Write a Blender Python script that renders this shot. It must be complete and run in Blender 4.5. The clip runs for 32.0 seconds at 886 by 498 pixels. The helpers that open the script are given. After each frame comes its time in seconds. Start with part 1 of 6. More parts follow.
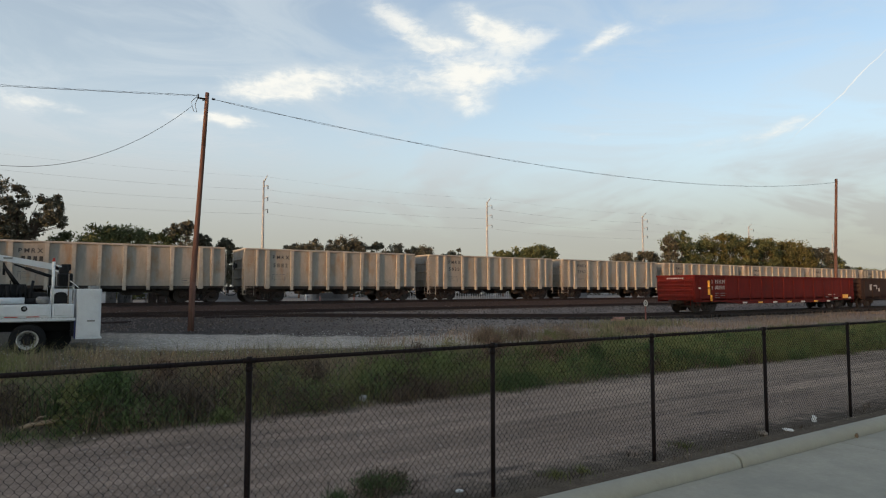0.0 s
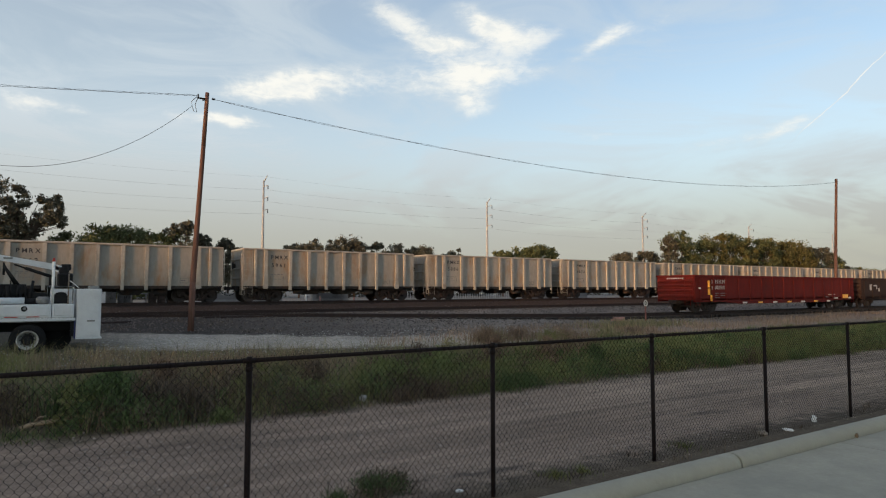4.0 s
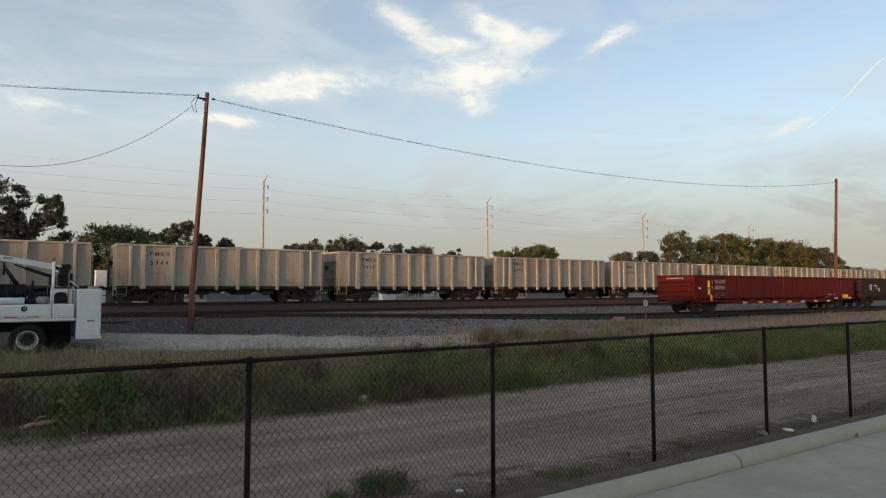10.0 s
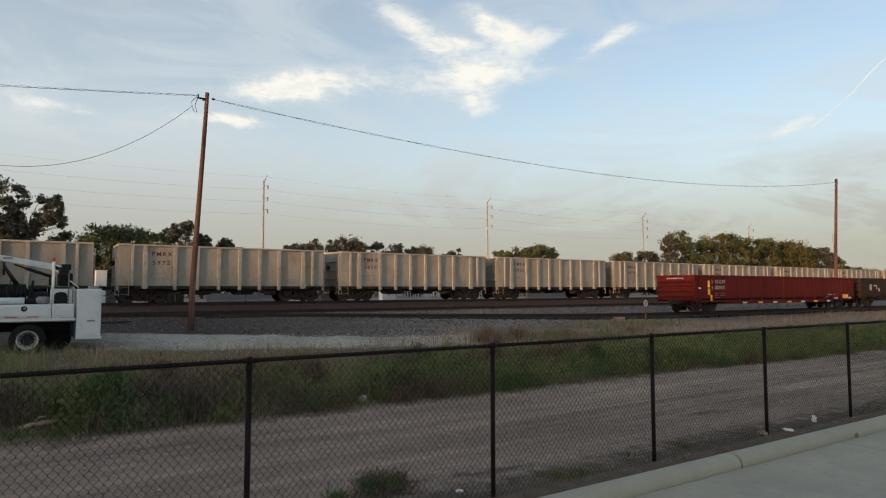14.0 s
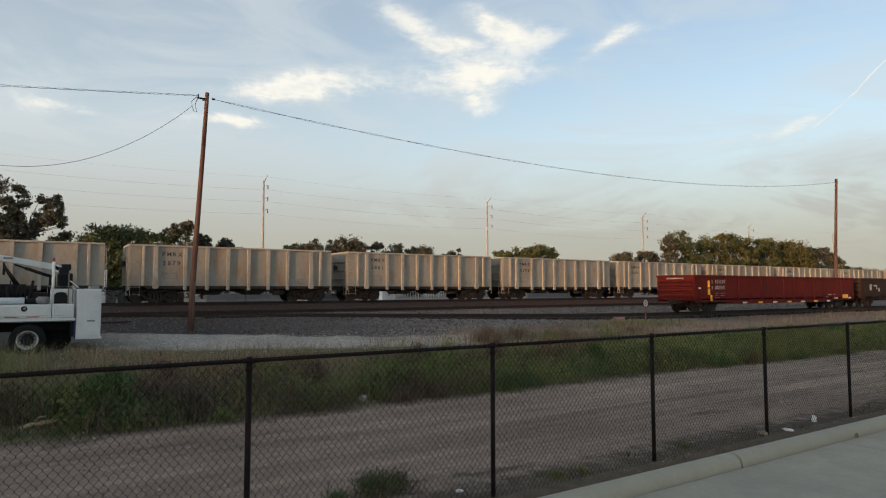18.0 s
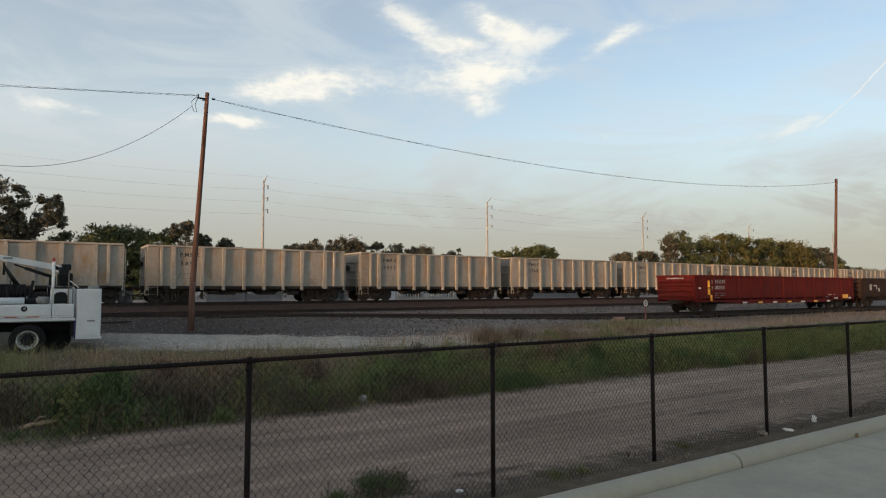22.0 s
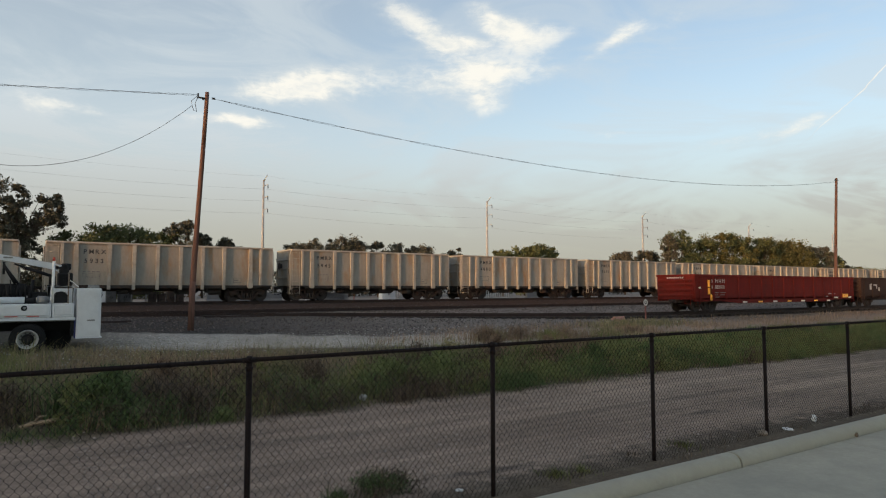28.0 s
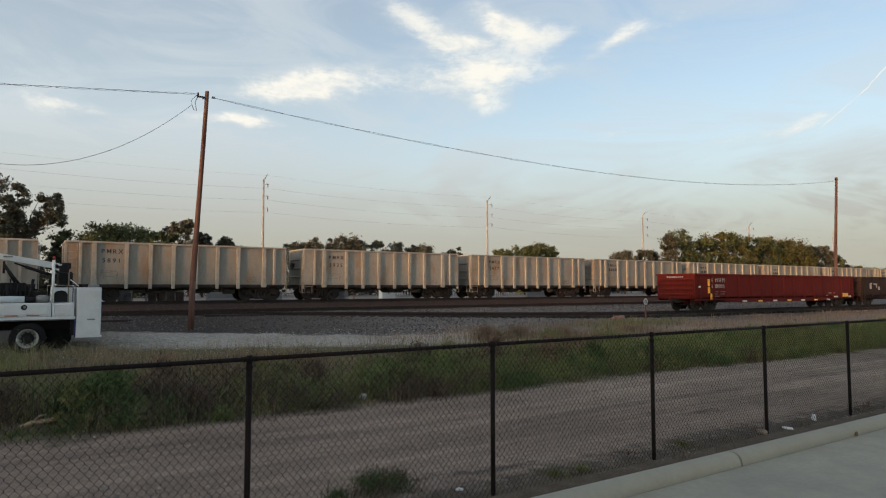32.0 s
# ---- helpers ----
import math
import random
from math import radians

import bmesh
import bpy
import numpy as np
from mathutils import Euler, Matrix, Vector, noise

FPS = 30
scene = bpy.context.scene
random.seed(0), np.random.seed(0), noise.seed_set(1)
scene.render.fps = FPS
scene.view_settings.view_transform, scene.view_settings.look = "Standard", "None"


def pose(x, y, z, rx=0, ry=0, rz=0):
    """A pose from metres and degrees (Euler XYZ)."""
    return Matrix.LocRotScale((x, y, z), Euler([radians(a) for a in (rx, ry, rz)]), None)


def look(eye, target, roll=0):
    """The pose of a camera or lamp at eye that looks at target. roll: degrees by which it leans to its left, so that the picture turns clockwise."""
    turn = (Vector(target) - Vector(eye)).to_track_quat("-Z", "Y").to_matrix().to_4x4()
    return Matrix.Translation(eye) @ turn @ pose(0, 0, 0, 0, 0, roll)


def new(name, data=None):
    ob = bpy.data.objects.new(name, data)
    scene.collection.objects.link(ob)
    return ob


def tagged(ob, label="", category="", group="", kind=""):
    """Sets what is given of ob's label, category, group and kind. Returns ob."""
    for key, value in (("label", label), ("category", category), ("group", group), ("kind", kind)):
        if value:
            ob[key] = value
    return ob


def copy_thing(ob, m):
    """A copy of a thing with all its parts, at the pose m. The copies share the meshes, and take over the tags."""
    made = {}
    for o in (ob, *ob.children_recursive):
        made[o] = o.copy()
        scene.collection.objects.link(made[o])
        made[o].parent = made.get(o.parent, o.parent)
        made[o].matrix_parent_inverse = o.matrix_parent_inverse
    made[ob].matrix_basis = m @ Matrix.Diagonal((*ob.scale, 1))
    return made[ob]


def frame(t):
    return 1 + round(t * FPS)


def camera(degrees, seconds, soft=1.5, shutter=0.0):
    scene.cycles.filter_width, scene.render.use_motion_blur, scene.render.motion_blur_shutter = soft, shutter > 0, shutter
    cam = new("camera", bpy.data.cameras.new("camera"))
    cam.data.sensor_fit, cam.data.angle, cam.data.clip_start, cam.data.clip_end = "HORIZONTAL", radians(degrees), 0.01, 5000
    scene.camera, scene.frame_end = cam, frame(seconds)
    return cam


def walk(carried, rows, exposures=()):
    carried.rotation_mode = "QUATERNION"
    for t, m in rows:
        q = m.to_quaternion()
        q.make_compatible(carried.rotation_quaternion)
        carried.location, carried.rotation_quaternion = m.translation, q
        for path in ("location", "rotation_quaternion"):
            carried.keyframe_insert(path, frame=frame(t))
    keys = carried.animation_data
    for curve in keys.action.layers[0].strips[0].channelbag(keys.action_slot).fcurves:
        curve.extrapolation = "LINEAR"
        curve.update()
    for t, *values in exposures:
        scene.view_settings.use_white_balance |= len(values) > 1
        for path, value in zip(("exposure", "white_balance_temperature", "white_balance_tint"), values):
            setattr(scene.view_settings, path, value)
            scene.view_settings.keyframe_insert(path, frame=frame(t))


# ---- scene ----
# The world's x axis runs along the tracks, y across them away from the camera, z up; the fence's foot is z = 0.
EYE = (0.0, 0.0, 2.07)
HEADING = 57.04 - 90.0


def stand(up=0.0, roll=0.0, turn=0.0):
    """The camera on its stand, tilted up by 3.66 degrees and a little more."""
    return pose(*EYE, 0, 0, HEADING + turn) @ pose(0, 0, 0, 90 + 3.66 + up) @ pose(0, 0, 0, 0, 0, roll)


cam = camera(70.47, 32.0, soft=1.15)
walk(cam, [(0, stand()), (25.5, stand()), (27.5, stand(-0.05)), (28.4, stand(-0.06)), (28.7, stand(-0.12)), (29.0, stand(-0.24, -0.18)),
           (29.3, stand(-0.14, -0.05)), (29.6, stand(-0.12)), (30.2, stand(-0.16)), (31.0, stand(-0.16)), (32.0, stand(-0.13))],
     exposures=[(0, 0.89, 6380, 10), (8, 0.89, 6440, 10), (17, 0.89, 6600, 10), (32, 0.89, 6570, 10)])

# ---- light: low evening sun from behind the camera, open sky ----
SUN_UP, SUN_WAY = 4.0, 14.0
world = bpy.data.worlds.new("world")
scene.world = world
world.use_nodes = True
wn = world.node_tree.nodes
sky = wn.new("ShaderNodeTexSky")
sky.sky_type, sky.sun_disc = "NISHITA", False
sky.sun_elevation, sky.sun_rotation = radians(SUN_UP + 4), radians(-(90 + SUN_WAY))
sky.air_density, sky.dust_density, sky.ozone_density = 1.0, 1.2, 1.5
wn["Background"].inputs["Strength"].default_value = 0.15
thin = wn.new("ShaderNodeMix")  # high thin cloud over the whole sky
thin.data_type = "RGBA"
thin.inputs[0].default_value, thin.inputs[7].default_value = 0.22, (2.6, 2.35, 2.05, 1)
world.node_tree.links.new(sky.outputs[0], thin.inputs[6])
world.node_tree.links.new(thin.outputs[2], wn["Background"].inputs["Color"])

sun = new("sun", bpy.data.lights.new("sun", "SUN"))
sun.data.energy, sun.data.angle, sun.data.color = 2.1, radians(2.5), (1.0, 0.55, 0.27)
sw = radians(SUN_WAY)
sun.matrix_world = look((0, 0, 50), (math.cos(sw), math.sin(sw), 50 - math.tan(radians(SUN_UP))))


# ---- materials ----
def mat(name, colour, rough=0.8, metal=0.0, vary=0.25, grain=8.0, bump=0.2, stain=None, stain_amount=0.5, stain_scale=1.5, rand=0.0, stretch=(1, 1, 1), spec=0.5, island=0.0):
    """A surface with fine grain and larger blotches; stain is a second colour that lies on it in patches."""
    m = bpy.data.materials.new(name)
    m.use_nodes = True
    n, l = m.node_tree.nodes, m.node_tree.links
    bs = n["Principled BSDF"]
    bs.inputs["Metallic"].default_value = metal
    bs.inputs["Specular IOR Level"].default_value = spec
    tc, mp = n.new("ShaderNodeTexCoord"), n.new("ShaderNodeMapping")
    mp.inputs["Scale"].default_value = stretch
    l.new(tc.outputs["Object"], mp.inputs["Vector"])
    info = n.new("ShaderNodeObjectInfo")
    shift = n.new("ShaderNodeVectorMath")
    shift.operation = "MULTIPLY_ADD"
    l.new(info.outputs["Random"], shift.inputs[0])
    shift.inputs[1].default_value = (37.0, 19.0, 53.0)
    l.new(mp.outputs[0], shift.inputs[2])

    def noise_of(scale, detail):
        t = n.new("ShaderNodeTexNoise")
        t.inputs["Scale"].default_value, t.inputs["Detail"].default_value, t.inputs["Roughness"].default_value = scale, detail, 0.65
        l.new(shift.outputs[0], t.inputs["Vector"])
        return t.outputs["Fac"]

    def remap(value, a, b, c, d):
        r = n.new("ShaderNodeMapRange")
        for i, v in enumerate((a, b, c, d)):
            r.inputs[i + 1].default_value = v
        l.new(value, r.inputs[0])
        return r.outputs[0]

    def times(a, b):
        r = n.new("ShaderNodeMath")
        r.operation = "MULTIPLY"
        l.new(a, r.inputs[0])
        l.new(b, r.inputs[1])
        return r.outputs[0]

    fine, broad = noise_of(grain, 6), noise_of(grain * 0.13, 4)
    value = times(remap(fine, 0.25, 0.75, 1 - vary, 1 + vary), remap(broad, 0.3, 0.7, 1 - vary * 0.7, 1 + vary * 0.7))
    if rand:
        value = times(value, remap(info.outputs["Random"], 0, 1, 1 - rand, 1 + rand))
    if island:
        geo = n.new("ShaderNodeNewGeometry")
        value = times(value, remap(geo.outputs["Random Per Island"], 0, 1, 1 - island, 1 + island))
    hue = n.new("ShaderNodeHueSaturation")
    hue.inputs["Color"].default_value = (*colour, 1)
    l.new(value, hue.inputs["Value"])
    col = hue.outputs[0]
    if stain:
        mx = n.new("ShaderNodeMix")
        mx.data_type = "RGBA"
        l.new(col, mx.inputs[6])
        mx.inputs[7].default_value = (*stain, 1)
        l.new(remap(noise_of(stain_scale, 8), 0.5, 0.75, 0, stain_amount), mx.inputs[0])
        col = mx.outputs[2]
    l.new(col, bs.inputs["Base Color"])
    l.new(remap(fine, 0.2, 0.8, max(rough - 0.12, 0.03), min(rough + 0.12, 1)), bs.inputs["Roughness"])
    if bump:
        bp = n.new("ShaderNodeBump")
        bp.inputs["Strength"].default_value, bp.inputs["Distance"].default_value = bump, 0.02
        l.new(fine, bp.inputs["Height"])
        l.new(bp.outputs[0], bs.inputs["Normal"])
    return m


M = {
    "car_paint": mat("pale_grey_car_paint", (0.300, 0.275, 0.240), 0.7, spec=0.25, vary=0.13, grain=5, bump=0.05, stain=(0.28, 0.155, 0.068), stain_amount=0.95, stain_scale=0.9, rand=0.12, stretch=(1.5, 1.5, 0.55)),
    "rib_paint": mat("cream_rib_paint", (0.345, 0.315, 0.272), 0.6, vary=0.14, grain=5, bump=0.05, stain=(0.20, 0.14, 0.09), stain_amount=0.6, stain_scale=1.6, rand=0.06),
    "under": mat("black_underframe_steel", (0.030, 0.026, 0.024), 0.85, vary=0.4, grain=9, stain=(0.10, 0.045, 0.025), stain_amount=0.7, rand=0.2),
    "cast": mat("rusty_cast_steel", (0.024, 0.0145, 0.0118), 0.85, vary=0.4, grain=9, stain=(0.03, 0.022, 0.02), stain_amount=0.8, rand=0.3),
    "wheel": mat("dark_wheel_steel", (0.026, 0.019, 0.017), 0.7, vary=0.4, grain=10, rand=0.2),
    "black_letter": mat("black_stencil_paint", (0.03, 0.03, 0.032), 0.7, vary=0.4, grain=25, bump=0),
    "grey_letter": mat("faded_grey_stencil_paint", (0.14, 0.14, 0.135), 0.7, vary=0.5, grain=25, bump=0),
    "red_car": mat("oxide_red_car_paint", (0.122, 0.0145, 0.0115), 0.75, spec=0.12, vary=0.22, grain=4, bump=0.08, stain=(0.060, 0.018, 0.014), stain_amount=0.8, stain_scale=0.7, rand=0.06, stretch=(1, 1, 0.5)),
    "brown_car": mat("dark_brown_car_paint", (0.042, 0.024, 0.019), 0.8, spec=0.15, vary=0.3, grain=4, stain=(0.04, 0.025, 0.02), stain_amount=0.7, rand=0.06),
    "yellow_tape": mat("yellow_reflective_tape", (0.90, 0.44, 0.06), 0.3, vary=0.1, bump=0),
    "white_tape": mat("white_reflective_tape", (0.62, 0.60, 0.56), 0.3, vary=0.1, bump=0),
    "rail": mat("rusty_rail", (0.026, 0.0145, 0.012), 0.8, vary=0.3, grain=10),
    "tie": mat("creosoted_timber", (0.024, 0.019, 0.017), 0.9, vary=0.4, grain=14, rand=0.3, island=0.3),
    "black_fence": mat("black_vinyl_coating", (0.017, 0.0108, 0.0105), 0.7, vary=0.25, grain=20, bump=0.05, spec=0.15),
    "wire": mat("black_vinyl_wire", (0.015, 0.0105, 0.010), 0.7, vary=0.2, bump=0, spec=0.1),
    "concrete": mat("pale_concrete", (0.372, 0.350, 0.280), 0.9, vary=0.10, grain=18, bump=0.15, stain=(0.22, 0.22, 0.19), stain_amount=0.5, stain_scale=0.5, spec=0.2),
    "kerb": mat("pale_kerb_concrete", (0.345, 0.326, 0.258), 0.85, vary=0.09, grain=20, bump=0.2, stain=(0.27, 0.25, 0.20), stain_amount=0.45, stain_scale=2.5),
    "pole": mat("weathered_pole_timber", (0.112, 0.061, 0.047), 0.9, spec=0.15, vary=0.45, grain=6, stretch=(4, 4, 0.2), bump=0.5, stain=(0.055, 0.040, 0.036), stain_amount=0.75, stain_scale=2.2),
    "cable": mat("black_cable", (0.04, 0.04, 0.045), 0.6, vary=0.2, bump=0),
    "steel_pole": mat("weathering_steel_pole", (0.33, 0.33, 0.33), 0.6, vary=0.15, grain=3),
    "truck_white": mat("white_truck_paint", (0.66, 0.68, 0.69), 0.35, vary=0.05, grain=6, bump=0.02, stain=(0.40, 0.40, 0.38), stain_amount=0.4, stain_scale=2),
    "tyre": mat("black_tyre_rubber", (0.014, 0.014, 0.015), 0.9, vary=0.3, grain=25, spec=0.2),
    "dark_part": mat("dark_machinery", (0.012, 0.012, 0.013), 0.7, vary=0.35, grain=14, spec=0.25),
    "rim": mat("pale_wheel_rim", (0.50, 0.50, 0.49), 0.45, 0.3, vary=0.2, stain=(0.15, 0.14, 0.12), stain_amount=0.6, stain_scale=6),
    "blue_paint": mat("dark_blue_paint", (0.02, 0.03, 0.12), 0.5, vary=0.2),
    "red_paint": mat("faded_red_paint", (0.50, 0.06, 0.04), 0.6, vary=0.2),
    "bark": mat("tree_bark", (0.06, 0.045, 0.035), 0.95, vary=0.4, grain=6),
    "leaf_dark": mat("dark_green_leaves", (0.090, 0.088, 0.066), 0.9, spec=0.05, vary=0.2, grain=0.6, bump=0, island=0.25, rand=0.1),
    "leaf_olive": mat("olive_leaves", (0.094, 0.106, 0.050), 0.9, spec=0.05, vary=0.25, grain=0.6, bump=0, island=0.3, rand=0.15),
    "leaf_amber": mat("amber_green_leaves", (0.112, 0.105, 0.043), 0.9, spec=0.05, vary=0.3, grain=0.6, bump=0, island=0.35, rand=0.2),
    "grass_green": mat("green_weed_blades", (0.168, 0.174, 0.070), 0.85, spec=0.15, vary=0.35, grain=0.8, bump=0, island=0.3),
    "weed_brown": mat("withered_brown_weeds", (0.105, 0.076, 0.050), 0.8, vary=0.35, grain=0.8, bump=0, island=0.5),
    "grass_dry": mat("dry_brown_grass", (0.26, 0.20, 0.115), 0.8, vary=0.3, grain=0.8, bump=0, island=0.5),
    "grass_red": mat("reddish_dry_weeds", (0.180, 0.120, 0.076), 0.8, vary=0.3, grain=0.8, bump=0, island=0.5),
    "weed_dark": mat("dark_green_weed_leaves", (0.086, 0.124, 0.050), 0.85, spec=0.15, vary=0.35, grain=1.0, bump=0, island=0.3),
    "stone": mat("loose_grey_stone", (0.27, 0.22, 0.185), 0.9, vary=0.2, grain=30, island=0.5),
    "cabinet": mat("white_cabinet_enamel", (0.75, 0.75, 0.73), 0.45, vary=0.06, grain=6),
    "grey_metal": mat("grey_galvanised_metal", (0.22, 0.22, 0.215), 0.5, 0.3, vary=0.2),
    "tan_metal": mat("tan_enamel", (0.21, 0.17, 0.13), 0.6, vary=0.2),
    "dull_fence": mat("dirty_white_railing", (0.42, 0.41, 0.39), 0.7, vary=0.3, grain=5),
    "litter": mat("white_litter_paper", (0.72, 0.72, 0.70), 0.8, vary=0.1, grain=20),
    "pink": mat("faded_pink_timber", (0.33, 0.17, 0.15), 0.85, vary=0.3, grain=12),
    "barrier": mat("dull_grey_barrier_concrete", (0.185, 0.18, 0.175), 0.9, vary=0.15, grain=6, stain=(0.12, 0.11, 0.10), stain_amount=0.5),
    "wall": mat("plain_grey_wall", (0.30, 0.29, 0.27), 0.9, vary=0.1, grain=3),
}


# ---- mesh tools ----
def box(bm, x0, x1, y0, y1, z0, z1, bevel=0.0):
    b = bmesh.new() if bevel else bm
    v = [b.verts.new((x, y, z)) for x in (x0, x1) for y in (y0, y1) for z in (z0, z1)]
    for f in ((0, 1, 3, 2), (4, 6, 7, 5), (0, 4, 5, 1), (2, 3, 7, 6), (0, 2, 6, 4), (1, 5, 7, 3)):
        b.faces.new([v[i] for i in f])
    if bevel:
        bmesh.ops.bevel(b, geom=b.edges[:], offset=bevel, segments=1, affect="EDGES")
        join(bm, b)
    return bm


def join(bm, other, m=None):
    """Adds the other bmesh's faces to bm, moved by m."""
    made = {v: bm.verts.new(m @ v.co if m else v.co) for v in other.verts}
    for f in other.faces:
        bm.faces.new([made[v] for v in f.verts]).smooth = f.smooth
    other.free()
    return bm


def tube(bm, p0, p1, r0, r1=None, seg=10, caps=True, smooth=True):
    p0, p1, r1 = Vector(p0), Vector(p1), r0 if r1 is None else r1
    q = (p1 - p0).to_track_quat("Z", "Y").to_matrix()
    ring = [[bm.verts.new(p + q @ Vector((r * math.cos(a), r * math.sin(a), 0))) for a in (2 * math.pi * i / seg for i in range(seg))] for p, r in ((p0, r0), (p1, r1))]
    for i in range(seg):
        bm.faces.new((ring[0][i], ring[0][(i + 1) % seg], ring[1][(i + 1) % seg], ring[1][i])).smooth = smooth
    if caps:
        bm.faces.new(ring[0][::-1])
        bm.faces.new(ring[1])
    return bm


def lathe(bm, rings, centre=(0, 0, 0), seg=20, caps=True):
    """Turns (offset, radius) rings about the y axis through the centre."""
    c = Vector(centre)
    rows = [[bm.verts.new(c + Vector((r * math.cos(a), y, r * math.sin(a)))) for a in (2 * math.pi * i / seg for i in range(seg))] for y, r in rings]
    for a, b in zip(rows, rows[1:]):
        for i in range(seg):
            bm.faces.new((a[i], b[i], b[(i + 1) % seg], a[(i + 1) % seg]))
    if caps:
        bm.faces.new(rows[0])
        bm.faces.new(rows[-1][::-1])
    return bm


def prism(bm, outline, y0, y1):
    """An outline in x and z, drawn from y0 to y1."""
    a, b = [bm.verts.new((x, y0, z)) for x, z in outline], [bm.verts.new((x, y1, z)) for x, z in outline]
    bm.faces.new(a)
    bm.faces.new(b[::-1])
    for i in range(len(a)):
        j = (i + 1) % len(a)
        bm.faces.new((a[j], a[i], b[i], b[j]))
    return bm


def mesh_of(name, bm, material):
    bmesh.ops.recalc_face_normals(bm, faces=bm.faces[:])
    me = bpy.data.meshes.new(name)
    bm.to_mesh(me)
    bm.free()
    me.materials.append(M[material])
    return me


def part(name, bm, material, parent=None, label="", at=None):
    ob = new(name, bm if isinstance(bm, bpy.types.Mesh) else mesh_of(name, bm, material))
    if parent:
        ob.parent = parent
    if at is not None:
        ob.matrix_basis = at
    return tagged(ob, label) if label else ob


def soup(name, verts, faces, material, smooth=False):
    me = bpy.data.meshes.new(name)
    me.from_pydata(np.asarray(verts).tolist(), [], np.asarray(faces).tolist())
    if smooth:
        me.shade_smooth()
    me.materials.append(M[material])
    return me


def base(name, label, category, m, group="", kind=""):
    ob = new(name)
    ob.empty_display_size = 0.2
    ob.matrix_basis = m
    return tagged(ob, label, category, group, kind)


def B():
    return bmesh.new()


def sweep(bm, pts, r, seg=6):
    """One connected tube along the points."""
    pts = [Vector(p) for p in pts]
    rows = []
    for i, p in enumerate(pts):
        q = (pts[min(i + 1, len(pts) - 1)] - pts[max(i - 1, 0)]).to_track_quat("Z", "Y").to_matrix()
        rows.append([bm.verts.new(p + q @ Vector((r * math.cos(a), r * math.sin(a), 0))) for a in (2 * math.pi * k / seg for k in range(seg))])
    for a, b in zip(rows, rows[1:]):
        for k in range(seg):
            bm.faces.new((a[k], a[(k + 1) % seg], b[(k + 1) % seg], b[k])).smooth = True
    bm.faces.new(rows[0][::-1])
    bm.faces.new(rows[-1])
    return bm


def words(text, size, material, parent, m, name="lettering", label=""):
    """Text as a flat mesh, facing -y, its left foot at m."""
    cu = bpy.data.curves.new(name, "FONT")
    cu.body, cu.size, cu.space_character, cu.extrude = text, size, 1.25, 0.002
    cu.offset = 0.005
    tmp = new(name, cu)
    me = bpy.data.meshes.new_from_object(tmp.evaluated_get(bpy.context.evaluated_depsgraph_get()))
    bpy.data.objects.remove(tmp)
    me.materials.clear()
    me.materials.append(M[material])
    return part(name, me, material, parent, label, m @ pose(0, 0, 0, 90))


def lettered(text, size, step, material, parent, x, y, z, name):
    """Stencilled characters, each a mesh of its own, their centres one step apart."""
    for i, c in enumerate(text):
        if c not in GLYPHS:
            tmp = words(c, size, material, None, pose(0, 0, 0), name)
            xs = [v.co.x for v in tmp.data.vertices]
            for v in tmp.data.vertices:
                v.co.x -= (min(xs) + max(xs)) / 2
            GLYPHS[c] = tmp.data
            bpy.data.objects.remove(tmp)
        part(name, GLYPHS[c], material, parent, at=pose(x + step * i, y, z, 90))


GLYPHS = {}


def bars(sizes, material, parent, m, name="lettering", label=""):
    """Writing that cannot be read: rows of (x, z, width, height)."""
    bm = B()
    for x, z, w, h in sizes:
        box(bm, x, x + w, -0.003, 0.003, z, z + h)
    ob = part(name, bm, material, parent, label, m)
    return tagged(ob, label, kind="stuff") if len(sizes) > 1 else ob


def smooth(a, b, x):
    t = min(max((x - a) / (b - a), 0), 1)
    return t * t * (3 - 2 * t)


# ---- ground: one sheet with a verge, a gravel lane and a stepped railway bank ----
PROFILE = ((-4000, -0.3), (4.55, -0.3), (4.71, 0.05), (5.3, 0.06), (6.2, 0.0), (10.6, 0.0), (13, 0.05), (20, 0.02), (24.5, 0.03), (26.5, 0.17), (30, 0.36), (34, 0.56), (36.4, 0.62), (39.0, 0.68), (40.1, 1.075), (43.1, 1.075), (45, 0.95), (52, 0.95), (70, 0.9), (4000, 0.9))


def ground_z(x, y):
    return float(np.interp(y, [p[0] for p in PROFILE], [p[1] for p in PROFILE]))


